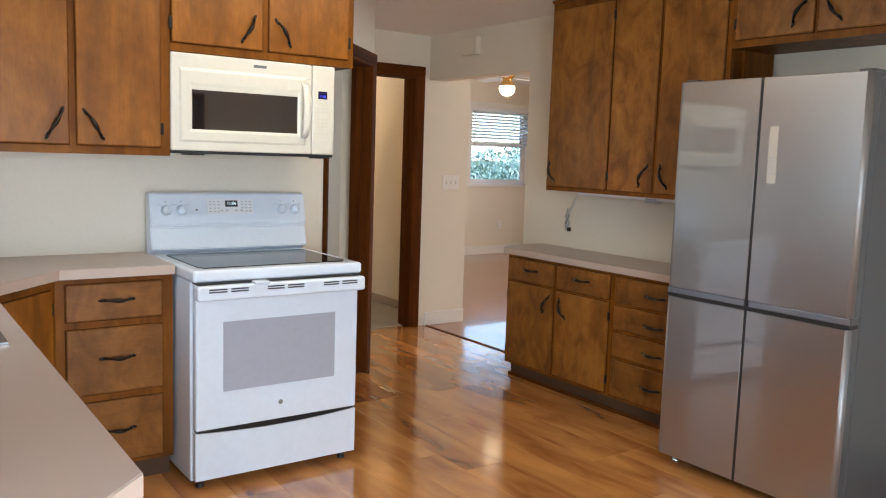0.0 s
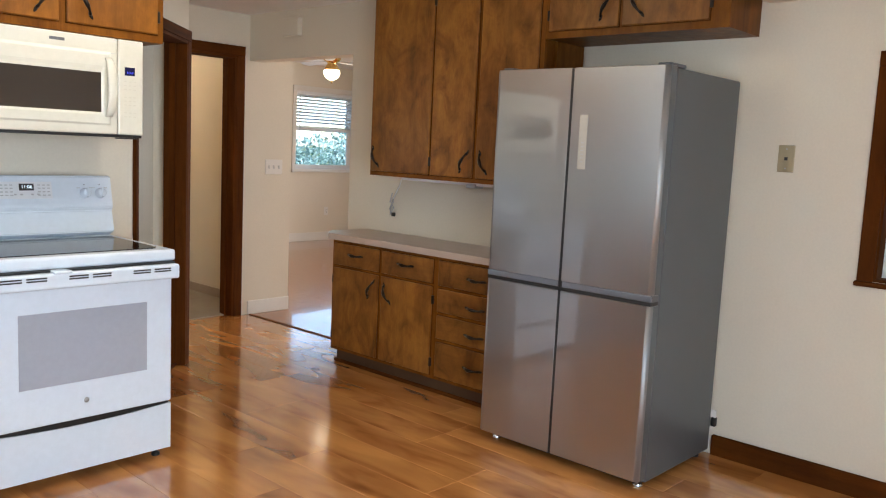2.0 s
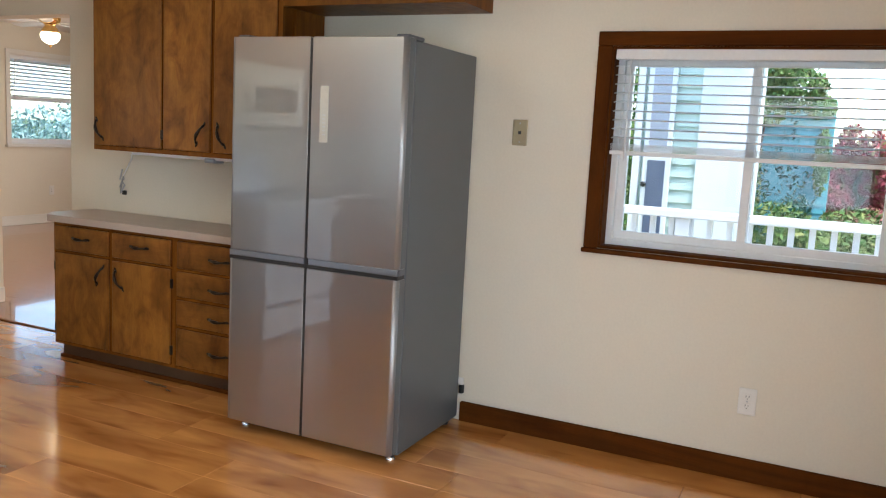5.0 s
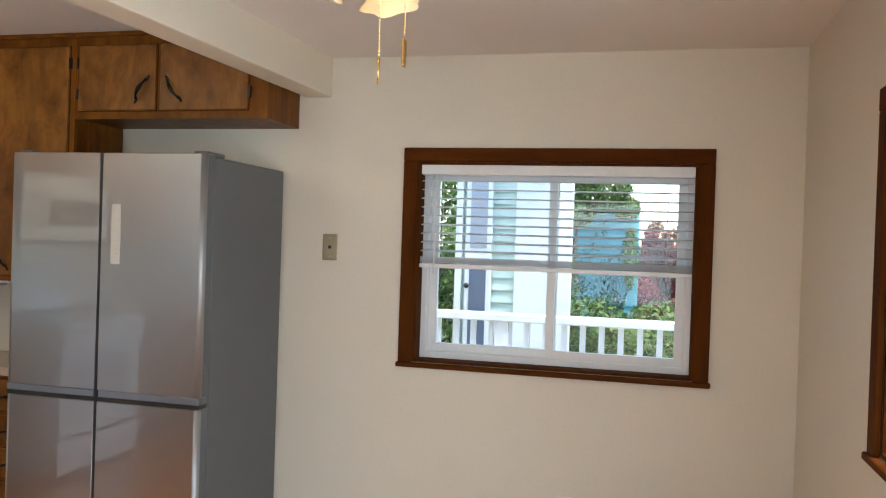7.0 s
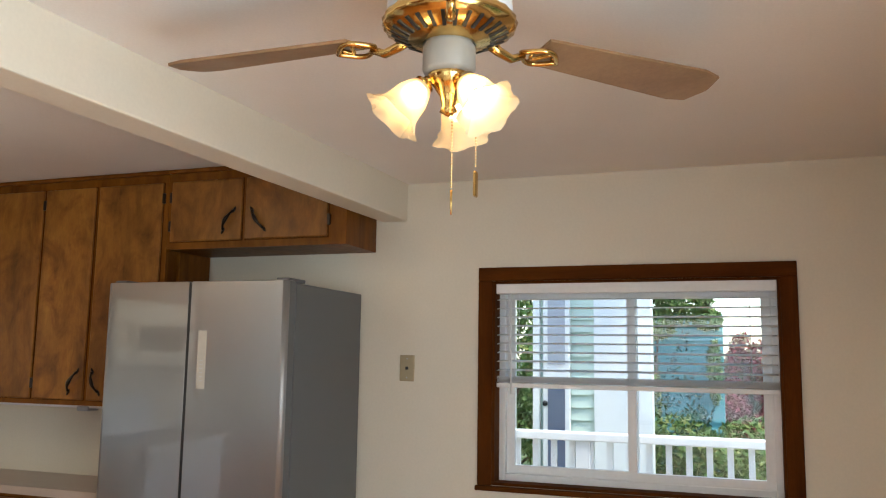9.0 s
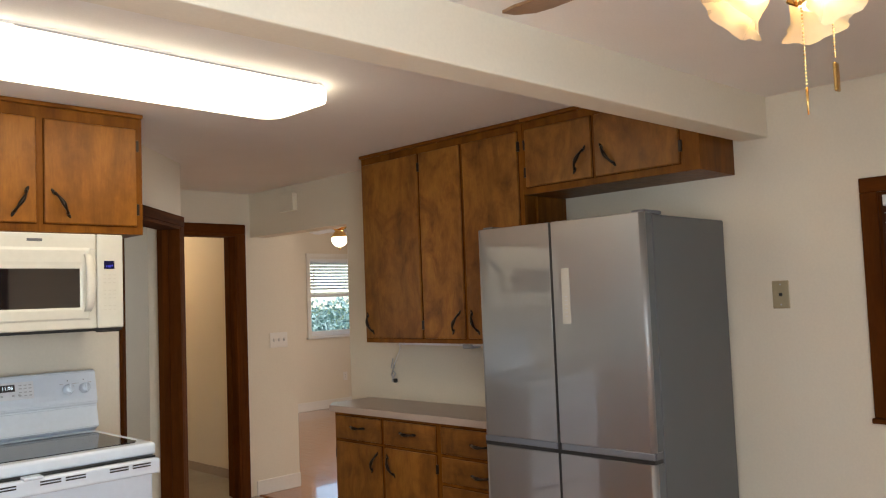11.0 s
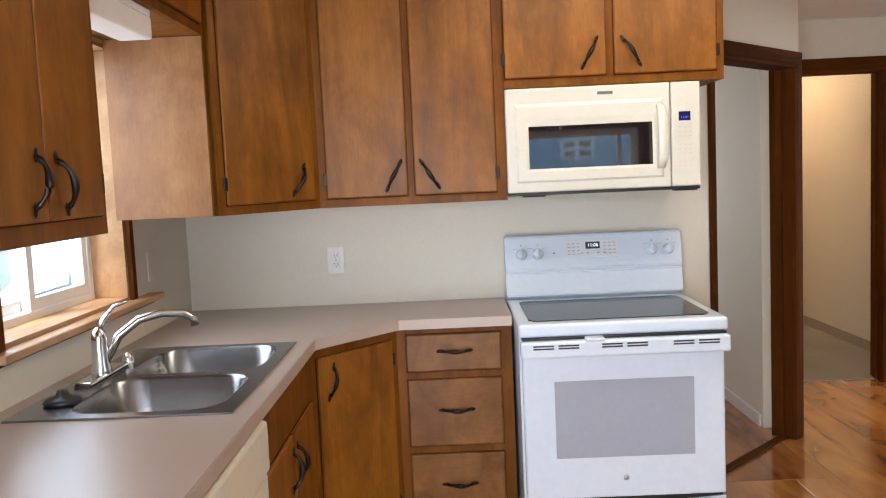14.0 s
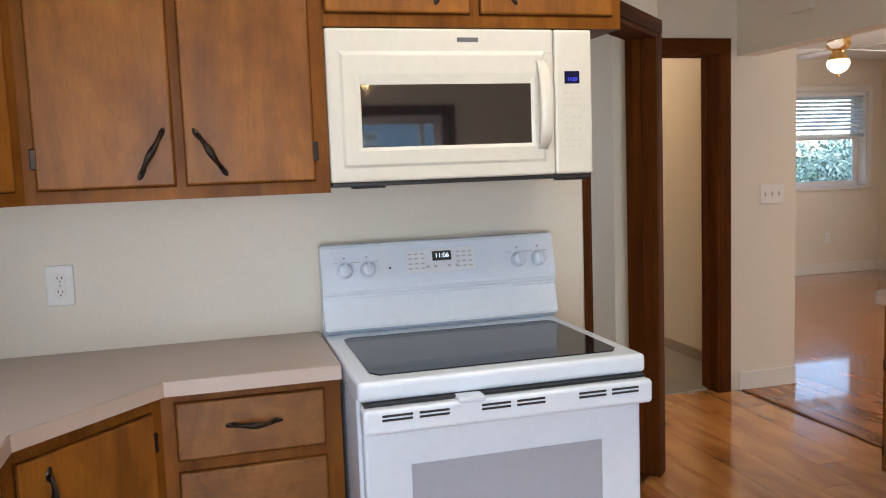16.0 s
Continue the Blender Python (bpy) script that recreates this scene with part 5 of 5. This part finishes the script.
# ---- small wall fittings ----
def wall_plate(name, m, w, h, mat, label, category, kind):
    """A wall plate on the plane v = 0 of the pose m; u right, w up."""
    ob = thing(name, m.translation, label, category)
    p = part("plate", box(-w / 2, w / 2, -0.007, -0.0008, -h / 2, h / 2, bevel=0.003), mat, ob, m=m)
    if kind == "outlet":
        for s in (-0.02, 0.02):
            so = part("socket", box(-0.015, 0.015, -0.0095, -0.0072, s - 0.014, s + 0.014, bevel=0.002), PLATE, ob, m=m)
            for u in (-0.006, 0.006):
                part("slot", box(u - 0.0012, u + 0.0012, -0.0102, -0.0096, s - 0.001, s + 0.007), BLACK, so, m=m)
            part("slot", box(-0.002, 0.002, -0.0102, -0.0096, s - 0.009, s - 0.005), BLACK, so, m=m)
    elif kind == "switch":
        for u in (-0.048, 0.0, 0.048):
            if abs(u) < w / 2:
                part("toggle", box(u - 0.004, u + 0.004, -0.018, -0.0072, -0.004, 0.010, bevel=0.002), PLATE, ob, m=m)
                part("toggle_slot", box(u - 0.006, u + 0.006, -0.0078, -0.0071, -0.013, 0.013), PRINT, ob, m=m)
    elif kind == "jack":
        part("jack", box(-0.007, 0.007, -0.009, -0.0072, -0.007, 0.007), BLACK, ob, m=m)
    for s in ((-1, 1) if kind == "jack" else (0,)):
        part("screw", lathe([(0.0001, 0.001), (0.003, 0.0005), (0.0035, 0)], 10, m @ Matrix.Translation((0, -0.0072, s * h * 0.36)) @ Matrix.Rotation(radians(90), 4, "X")), PRINT, ob)
    return ob


wall_plate("outlet", Matrix.Translation((0.372, NY, 1.115)), 0.075, 0.118, PLATE, "white duplex outlet on the wall above the counter", "outlet", "outlet")
wall_plate("outlet", frame_at(WX, 1.93, 90) @ Matrix.Translation((0, 0, 1.115)), 0.075, 0.118, PLATE, "white duplex outlet on the wall beside the sink", "outlet", "outlet")
wall_plate("outlet", frame_at(EX, 0.31, -90) @ Matrix.Translation((0, 0, 0.345)), 0.072, 0.115, PLATE, "white duplex outlet low on the dining wall", "outlet", "outlet")
wall_plate("wall_jack", frame_at(EX, 1.40, -90) @ Matrix.Translation((0, 0, 1.416)), 0.072, 0.118, BRASSPLATE, "aged brass telephone jack plate on the wall", "wall plate", "jack")
wall_plate("light_switch", Matrix.Translation((4.03, 5.53, 1.18)), 0.165, 0.118, PLATE, "white triple light switch beside the opening", "light switch", "switch")
wall_plate("outlet", Matrix.Translation((7.62, LY1, 0.42)), 0.075, 0.118, PLATE, "white outlet under the living room window", "outlet", "outlet")
# A painted-over switch, simplified to a plate without its toggle.
wall_plate("painted_over_switch", frame_at(WX, 3.42, 90) @ Matrix.Translation((0, 0, 1.17)), 0.07, 0.115, WALL, "cream painted-over switch on the sink wall, built as a blank plate", "wall plate", "blank")
chm = thing("door_chime", (EX, 4.97, 2.14), "cream door chime box on the wall above the opening", "door chime")
part("cover", box(EX - 0.045, EX - 0.001, 4.88, 5.06, 2.14, 2.27, bevel=0.006), WALL, chm)

# fluorescent lamps under the cabinets, with their cord
ul = thing("under_cabinet_light", (3.6, 3.3, 1.20), "slim white lamp under the wall cabinet, unlit", "lamp")
part("housing", box(3.60, 3.66, 2.75, 3.62, 1.190, 1.2105, bevel=0.005), VINYL, ul)
part("lamp_end", box(3.59, 3.67, 3.02, 3.09, 1.176, 1.2, bevel=0.006), PRINT, ul)
part("cord", tube([(3.60, 3.62, 1.19), (3.68, 3.70, 1.185), (EX - 0.02, 3.80, 1.15), (EX - 0.012, 3.84, 1.10), (EX - 0.012, 3.87, 1.05)], 0.004, 6), VINYL, ul)
part("cord_bundle", tube([(EX - 0.02, 3.87 + 0.02 * math.sin(k * 1.9), 1.06 - 0.012 * k + 0.03 * math.cos(k * 2.3)) for k in range(9)], 0.005, 6), PRINT, ul)
part("plug", box(EX - 0.028, EX - 0.008, 3.845, 3.865, 0.94, 0.965, bevel=0.003), BLACK, ul)
sl = thing("sink_light", (0.0, 2.48, 1.93), "white fluorescent strip lamp under the cabinet over the sink", "lamp")
part("housing", box(-0.05, 0.045, 2.262, 2.70, 1.962, 1.984, bevel=0.004), VINYL, sl)
part("diffuser", box(-0.052, 0.047, 2.264, 2.698, 1.898, 1.9615, bevel=0.006), paint("opal_acrylic", (0.85, 0.85, 0.84), 0.3, 0.0, 40, 0.0), sl)
cd = thing("fridge_cord", (EX - 0.03, 1.575, 0.12), "black refrigerator plug with a white tag", "plug")
part("plug", box(EX - 0.025, EX - 0.001, 1.603, 1.627, 0.14, 0.185, bevel=0.006), BLACK, cd)
part("tag", box(EX - 0.036, EX - 0.03, 1.598, 1.632, 0.19, 0.225), PLATE, cd)
ds = thing("door_stop_knob", (3.90, 5.86, 0), "brown rubber door stop on the carpet", "door stop")
part("knob", lathe([(0.0001, 0.0), (0.03, 0.0), (0.034, 0.02), (0.02, 0.042), (0.0001, 0.046)], 14, Matrix.Translation((3.90, 5.84, 0.006))), TRIM, ds)
hs = thing("hearth_step", (8.0, 7.6, 0), "low white brick step on a dark wooden base", "hearth")
part("base", box(7.6, LX1 - 0.02, 7.3, 7.85, 0.0, 0.07, bevel=0.005), TRIMH, hs)
part("top", box(7.57, LX1 - 0.02, 7.27, 7.88, 0.071, 0.2, bevel=0.01), BASEWHITE, hs)

# ---- floors ----
living_floor = structure("floor_living", box(EX + 0.03, LX1, LY0, LY1, -0.06, -0.009), DARKGAP, "red oak strip floor in the living room", "floor")
structure("floor_passage", box(2.632, 4.0, 5.60, 8.5, -0.06, 0.006), CARPET, "worn grey carpet beyond the doorway", "floor")
structure("floor_rear", box(1.3, 2.56, 3.95, 8.5, -0.06, 0.0015), PLANK2, "wood floor beyond the first doorway", "floor")
floor = structure("floor", box(WX - 0.1, EX + 0.03, SY - 0.1, 5.62, -0.06, -0.009), DARKGAP, "honey oak laminate plank floor", "floor")
cuts = {}


def plank_mesh(ln, wd, mat):
    key = (round(ln, 3), round(wd, 3), mat.name)
    if key not in cuts:
        bm = box(0, key[1], 0, key[0], -0.0085, 0, bevel=0.0009, seg=1)
        me = bpy.data.meshes.new("plank")
        bm.to_mesh(me)
        bm.free()
        me.materials.append(mat)
        cuts[key] = me
    return cuts[key]


PW, PL = 0.1935, 1.285
x = WX
rnd = random.Random(4)
while x < EX + 0.03:
    w = min(PW, EX + 0.03 - x)
    y = SY - rnd.choice((0.2, 0.43, 0.64, 0.86, 1.07))
    end = 5.60 if x > 1.9 else NY + 0.05
    while y < end:
        a, b = max(y, SY), min(y + PL, end)
        if b - a > 0.03:
            ob = new("plank", plank_mesh(b - a - 0.0006, w - 0.0005, PLANK))
            ob.parent = floor
            ob.location = (x, a, 0)
        y += PL
    x += PW

x = EX + 0.03
while x < LX1:
    w = min(0.127, LX1 - x)
    y = LY0 - rnd.choice((0.2, 0.43, 0.64, 0.86, 1.07))
    while y < LY1:
        a, b = max(y, LY0), min(y + PL, LY1)
        if b - a > 0.03:
            ob = new("plank", plank_mesh(b - a - 0.0006, w - 0.0005, PLANK2))
            ob.parent = living_floor
            ob.location = (x, a, 0)
        y += PL
    x += 0.127

# ---- outside ----
GRASS = paint("lawn", (0.06, 0.10, 0.03), 0.9, 0.35, 30, 0.8)
structure("ground", box(-300, 300, -300, 300, -0.9, -0.6), GRASS, "green lawn round the house", "ground")
SAGE = paint("sage_siding", (0.55, 0.66, 0.58), 0.6, 0.04)
SLATEBLUE = paint("blue_grey_siding", (0.40, 0.50, 0.57), 0.6, 0.06)
PALEBLUE = paint("pale_siding", (0.72, 0.77, 0.80), 0.6, 0.04)
DECK = wood("deck_boards", (0.25, 0.23, 0.2), (0.4, 0.37, 0.33), (0.9, 9, 9), 0.7, 0.3)


def board_wall(name, m, width, height, holes, mat, label, course=0.13):
    """A clapboard wall; u along it, v inwards, boards lapped over one another; holes are (u0, u1, z0, z1) filled with windows."""
    ob = thing(name, m.translation, label, "house")
    part("wall", box(0, width, 0.03, 0.25, 0, height), mat, ob, m=m)
    n = int(height / course)
    for k in range(n):
        b = bmesh.new()
        z = k * course
        segs = [(0.0, width)]
        for u0, u1, z0, z1 in holes:
            if z < z1 and z + course > z0:
                segs = [s for a, c in segs for s in ((a, min(c, u0)), (max(a, u1), c)) if s[1] - s[0] > 0.01]
        for a, c in segs:
            vs = bx(b, a, c, -0.018, 0.0299, z, z + course - 0.002)
            for v in vs:
                if v.co.z > z + course / 2 and v.co.y < 0.01:
                    v.co.y = 0.012
        part("board", b, mat, ob, m=m)
    for u0, u1, z0, z1 in holes:
        wn_ = bmesh.new()
        t = 0.08 if u1 - u0 > 0.8 else 0.045
        for e in ((u0, u0 + t, z0, z1), (u1 - t, u1, z0, z1), (u0 + t, u1 - t, z0, z0 + t), (u0 + t, u1 - t, z1 - t, z1), ((u0 + u1) / 2 - 0.03, (u0 + u1) / 2 + 0.03, z0 + t, z1 - t), (u0 + t, u1 - t, (z0 + z1) / 2 - 0.03, (z0 + z1) / 2 + 0.03)):
            bx(wn_, e[0], e[1], -0.035, 0.029, e[2], e[3])
        w_ = part("window", wn_, VINYL, ob, m=m)
        part("pane", box(u0 + t, u1 - t, -0.005, 0.004, z0 + t, z1 - t), BLACKGLASS, w_, m=m)
    return ob


nb = board_wall("neighbour_house", Matrix.Translation((7.5, -6.2, -0.6)) @ Matrix.Rotation(radians(180), 4, "Z"), 11.0, 4.6, [(4.34, 4.87, 2.22, 2.55), (8.2, 9.4, 1.6, 3.0)], SLATEBLUE, "blue grey clapboard house with white windows")
part("roof", prism([(-4.2, -6.0), (8.2, -6.0), (8.2, -12.0), (-4.2, -12.0)], 4.0, 4.15), paint("roof_shingle", (0.07, 0.07, 0.075), 0.9, 0.2), nb)
nw = board_wall("neighbour_house", frame_at(-3.0, -1.0, 90) @ Matrix.Translation((0, 0, -0.6)), 12.0, 2.2, [], PALEBLUE, "pale blue clapboard house outside the sink window")
part("roof", prism([(-2.85, -1.5), (-2.85, 11.5), (-8, 11.5), (-8, -1.5)], 1.6, 1.7), paint("roof_shingle", (0.07, 0.07, 0.075), 0.9, 0.2), nw)

# deck with white railing
dk = tagged(mesh_ob("deck", box(EX + 0.16, 6.25, -4.5, 2.6, -0.16, -0.06), DECK), "weathered grey wooden deck", "deck", "", "structure")
rl = thing("deck_railing", (6.1, 0, -0.06), "white wooden deck railing with square balusters", "railing")
part("top_rail", box(6.03, 6.17, -4.4, 2.5, 0.905, 0.96, bevel=0.008), VINYL, rl)
part("bottom_rail", box(6.07, 6.13, -4.4, 2.5, 0.04, 0.09, bevel=0.006), VINYL, rl)
for y in (-4.4, -2.6, -0.8, 1.0, 2.5):
    part("post", box(6.05, 6.15, y - 0.05, y + 0.05, -0.06, 0.904, bevel=0.006), VINYL, rl)
y = -4.25
while y < 2.45:
    part("baluster", box(6.085, 6.115, y - 0.02, y + 0.02, 0.091, 0.9045), VINYL, rl)
    y += 0.13
gh = board_wall("garden_house", frame_at(8.9, 1.97, -90) @ Matrix.Translation((0, 0, -0.6)), 0.60, 3.6, [], SAGE, "sage green garden house with a white porch")
part("white_wall", box(8.86, 9.1, 0.79, 1.369, -0.6, 3.0), VINYL, gh)
part("corner_post", box(8.80, 8.86, 1.93, 2.00, -0.6, 2.9), VINYL, gh)
gd = part("door", box(8.80, 8.86, 1.61, 1.895, -0.3, 2.3, bevel=0.01), VINYL, gh, "white garden door")
part("door_panel", box(8.792, 8.7995, 1.66, 1.84, 0.15, 1.25), paint("door_slate", (0.10, 0.13, 0.2), 0.3), gd, "slate blue lower panel")
part("door_glass", box(8.792, 8.7995, 1.66, 1.84, 1.40, 2.2), GREYGLASS, gd)
part("door_knob", lathe([(0.0001, 0.05), (0.025, 0.045), (0.03, 0.025), (0.012, 0.0)], 12, Matrix.Translation((8.80, 1.865, 1.0)) @ Matrix.Rotation(radians(-90), 4, "Y")), BLACK, gd)
part("roof", box(8.5, 11.0, 0.6, 2.2, 3.0, 3.12), paint("roof_dark", (0.08, 0.08, 0.085), 0.9), gh)
TEAL = paint("teal_siding", (0.09, 0.36, 0.42), 0.6, 0.1)
board_wall("garden_shed", frame_at(13.0, 1.30, -90) @ Matrix.Translation((0, 0, -0.6)), 1.15, 2.75, [], TEAL, "teal painted garden shed overgrown with ivy")


def leaves(name, blobs, count, size, mat, seed, parent=None, label="", flat=0.4):
    """Leaf quads scattered through the shells of several lobes, with gaps between them."""
    r = np.random.default_rng(seed)
    vol = np.array([b[3] * b[4] * b[5] for b in blobs]) ** 0.7
    pick = r.choice(len(blobs), count, p=vol / vol.sum())
    d = r.normal(size=(count, 3))
    d /= np.linalg.norm(d, axis=1)[:, None]
    rad = r.uniform(0.55, 1.05, count) ** 0.6
    bb = np.array(blobs)
    c = bb[pick, :3] + d * rad[:, None] * bb[pick, 3:6]
    a = r.normal(size=(count, 3))
    a /= np.linalg.norm(a, axis=1)[:, None]
    b2 = np.cross(a, d + 0.3 * r.normal(size=(count, 3)))
    b2 /= np.linalg.norm(b2, axis=1)[:, None] + 1e-6
    s = size * r.uniform(0.6, 1.3, count)[:, None]
    v = np.stack([c - a * s, c + b2 * s * flat, c + a * s, c - b2 * s * flat], 1).reshape(-1, 3)
    me = bpy.data.meshes.new(name)
    me.from_pydata(v.tolist(), [], np.arange(count * 4).reshape(-1, 4).tolist())
    me.materials.append(mat)
    ob = new(name, me)
    if parent:
        ob.parent = parent
        ob.matrix_parent_inverse = Matrix.Translation(-BASE[parent])
    return ob


SPRUCE = leafy("blue_green_leaves", [(0.012, 0.045, 0.03), (0.02, 0.08, 0.065), (0.035, 0.12, 0.11), (0.035, 0.09, 0.02)])
GREEN = leafy("green_leaves", [(0.05, 0.11, 0.03), (0.09, 0.17, 0.05), (0.14, 0.22, 0.07), (0.22, 0.24, 0.08)])
RED = leafy("red_leaves", [(0.16, 0.03, 0.04), (0.28, 0.05, 0.065), (0.32, 0.10, 0.10), (0.14, 0.14, 0.05)])
# Green leaves paled and blued: the haze of distance is put into their colour.
FARGREEN = leafy("haze_tinted_leaves", [(0.16, 0.26, 0.22), (0.22, 0.33, 0.30), (0.29, 0.40, 0.38), (0.36, 0.45, 0.43)])
BARK = paint("bark", (0.09, 0.065, 0.045), 0.9, 0.3, 40, 0.8)


def tree(x, y, h, r, mat, seed, label, count=5000, size=0.09, lobes=14, low=0.12):
    ob = thing("tree", (x, y, -0.6), label, "tree", "garden trees")
    rn = random.Random(seed)
    pts = [(x + rn.uniform(-0.04, 0.04) * k, y + rn.uniform(-0.04, 0.04) * k, -0.6 + h * 0.8 * k / 5) for k in range(6)]
    part("trunk", tube(pts, [0.14 - 0.022 * k for k in range(6)], 8), BARK, ob)
    bl = []
    for k in range(lobes):
        f = low + (1 - low) * (k + 0.5) / lobes
        a, w = rn.uniform(0, 6.28), r * (1.15 - 0.75 * f)
        cx, cy, cz = x + 0.6 * w * math.cos(a), y + 0.6 * w * math.sin(a), -0.6 + h * f
        bl.append((cx, cy, cz, 0.55 * w, 0.55 * w, h * 0.09 + 0.15))
        part("limb", tube([pts[min(5, int(f * 5))], (cx, cy, cz)], [0.035, 0.012], 6), BARK, ob)
    leaves("crown", bl, count, size, mat, seed, ob)
    return ob


def shrub(x, y, w, d, h, mat, seed, label, count=2500, size=0.07):
    ob = thing("shrub", (x, y, -0.6), label, "shrub", "garden shrubs")
    rn = random.Random(seed)
    bl = [(x + rn.uniform(-0.5, 0.5) * d, y + rn.uniform(-0.5, 0.5) * w, -0.6 + h * rn.uniform(0.3, 0.78), 0.3 * d, 0.25 * w, 0.28 * h) for _ in range(9)]
    for k in range(4):
        part("stem", tube([(x, y, -0.6), bl[k][:3]], [0.03, 0.01], 6), BARK, ob)
    leaves("foliage", bl, count, size, mat, seed, ob)
    return ob


iv = thing("ivy", (12.9, 1.15, -0.6), "green ivy growing over the garden shed", "ivy")
part("stem", tube([(12.9, 1.18, -0.6), (12.92, 1.13, 0.8), (12.9, 1.05, 2.1)], [0.03, 0.022, 0.012], 6), BARK, iv)
leaves("foliage", [(12.95, 1.17, 0.8, 0.1, 0.13, 0.9), (12.95, 1.10, 2.0, 0.16, 0.3, 0.25), (12.95, 0.70, 2.3, 0.2, 0.42, 0.32), (12.95, 0.35, 2.05, 0.14, 0.2, 0.16), (12.9, 0.27, 1.3, 0.08, 0.1, 0.5), (12.95, 0.95, 2.55, 0.2, 0.3, 0.25)], 5200, 0.055, GREEN, 3, iv)
leaves("leaf_curtain", [(12.95, 1.05 - 0.17 * k, 0.75 + 0.3 * (k % 3), 0.06, 0.14, 0.55) for k in range(5)], 320, 0.05, SPRUCE, 9, iv)
tree(15.0, 3.9, 3.6, 1.2, GREEN, 8, "green garden tree beside the garden house", 9000, 0.075, 14, 0.05)
tree(16.5, -0.30, 2.3, 0.95, RED, 5, "small red leaved maple in the garden", 15000, 0.065)
tree(22.0, 3.5, 6.0, 2.2, GREEN, 6, "broad green tree behind the garden house", 6000, 0.16)
tree(22.0, -7.0, 4.6, 2.2, GREEN, 7, "broad green garden tree", 6000, 0.16)
shrub(10.5, -0.3, 1.9, 1.2, 1.40, GREEN, 11, "light green garden shrub behind the deck", 11000, 0.042)
shrub(10.8, 0.95, 1.0, 1.0, 1.55, SPRUCE, 12, "dark green shrub behind the deck", 9000, 0.042)
shrub(10.5, -2.4, 2.0, 1.2, 1.5, GREEN, 13, "green garden shrub behind the deck", 9000, 0.045)
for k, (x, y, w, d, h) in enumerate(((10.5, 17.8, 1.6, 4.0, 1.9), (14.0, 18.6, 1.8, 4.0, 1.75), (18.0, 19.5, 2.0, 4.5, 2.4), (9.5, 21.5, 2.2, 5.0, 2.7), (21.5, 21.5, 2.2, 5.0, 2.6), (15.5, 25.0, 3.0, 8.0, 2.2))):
    shrub(x, y, w, d, h, FARGREEN, 30 + k, "green garden shrub across the drive, haze put into its leaf colour", 5500, 0.09)
structure("road", box(-60, 60, 12.0, 17.5, -0.599, -0.58), paint("pale_concrete", (0.42, 0.42, 0.41), 0.8, 0.1, 20, 0.3), "pale concrete drive across the lawn", "road")
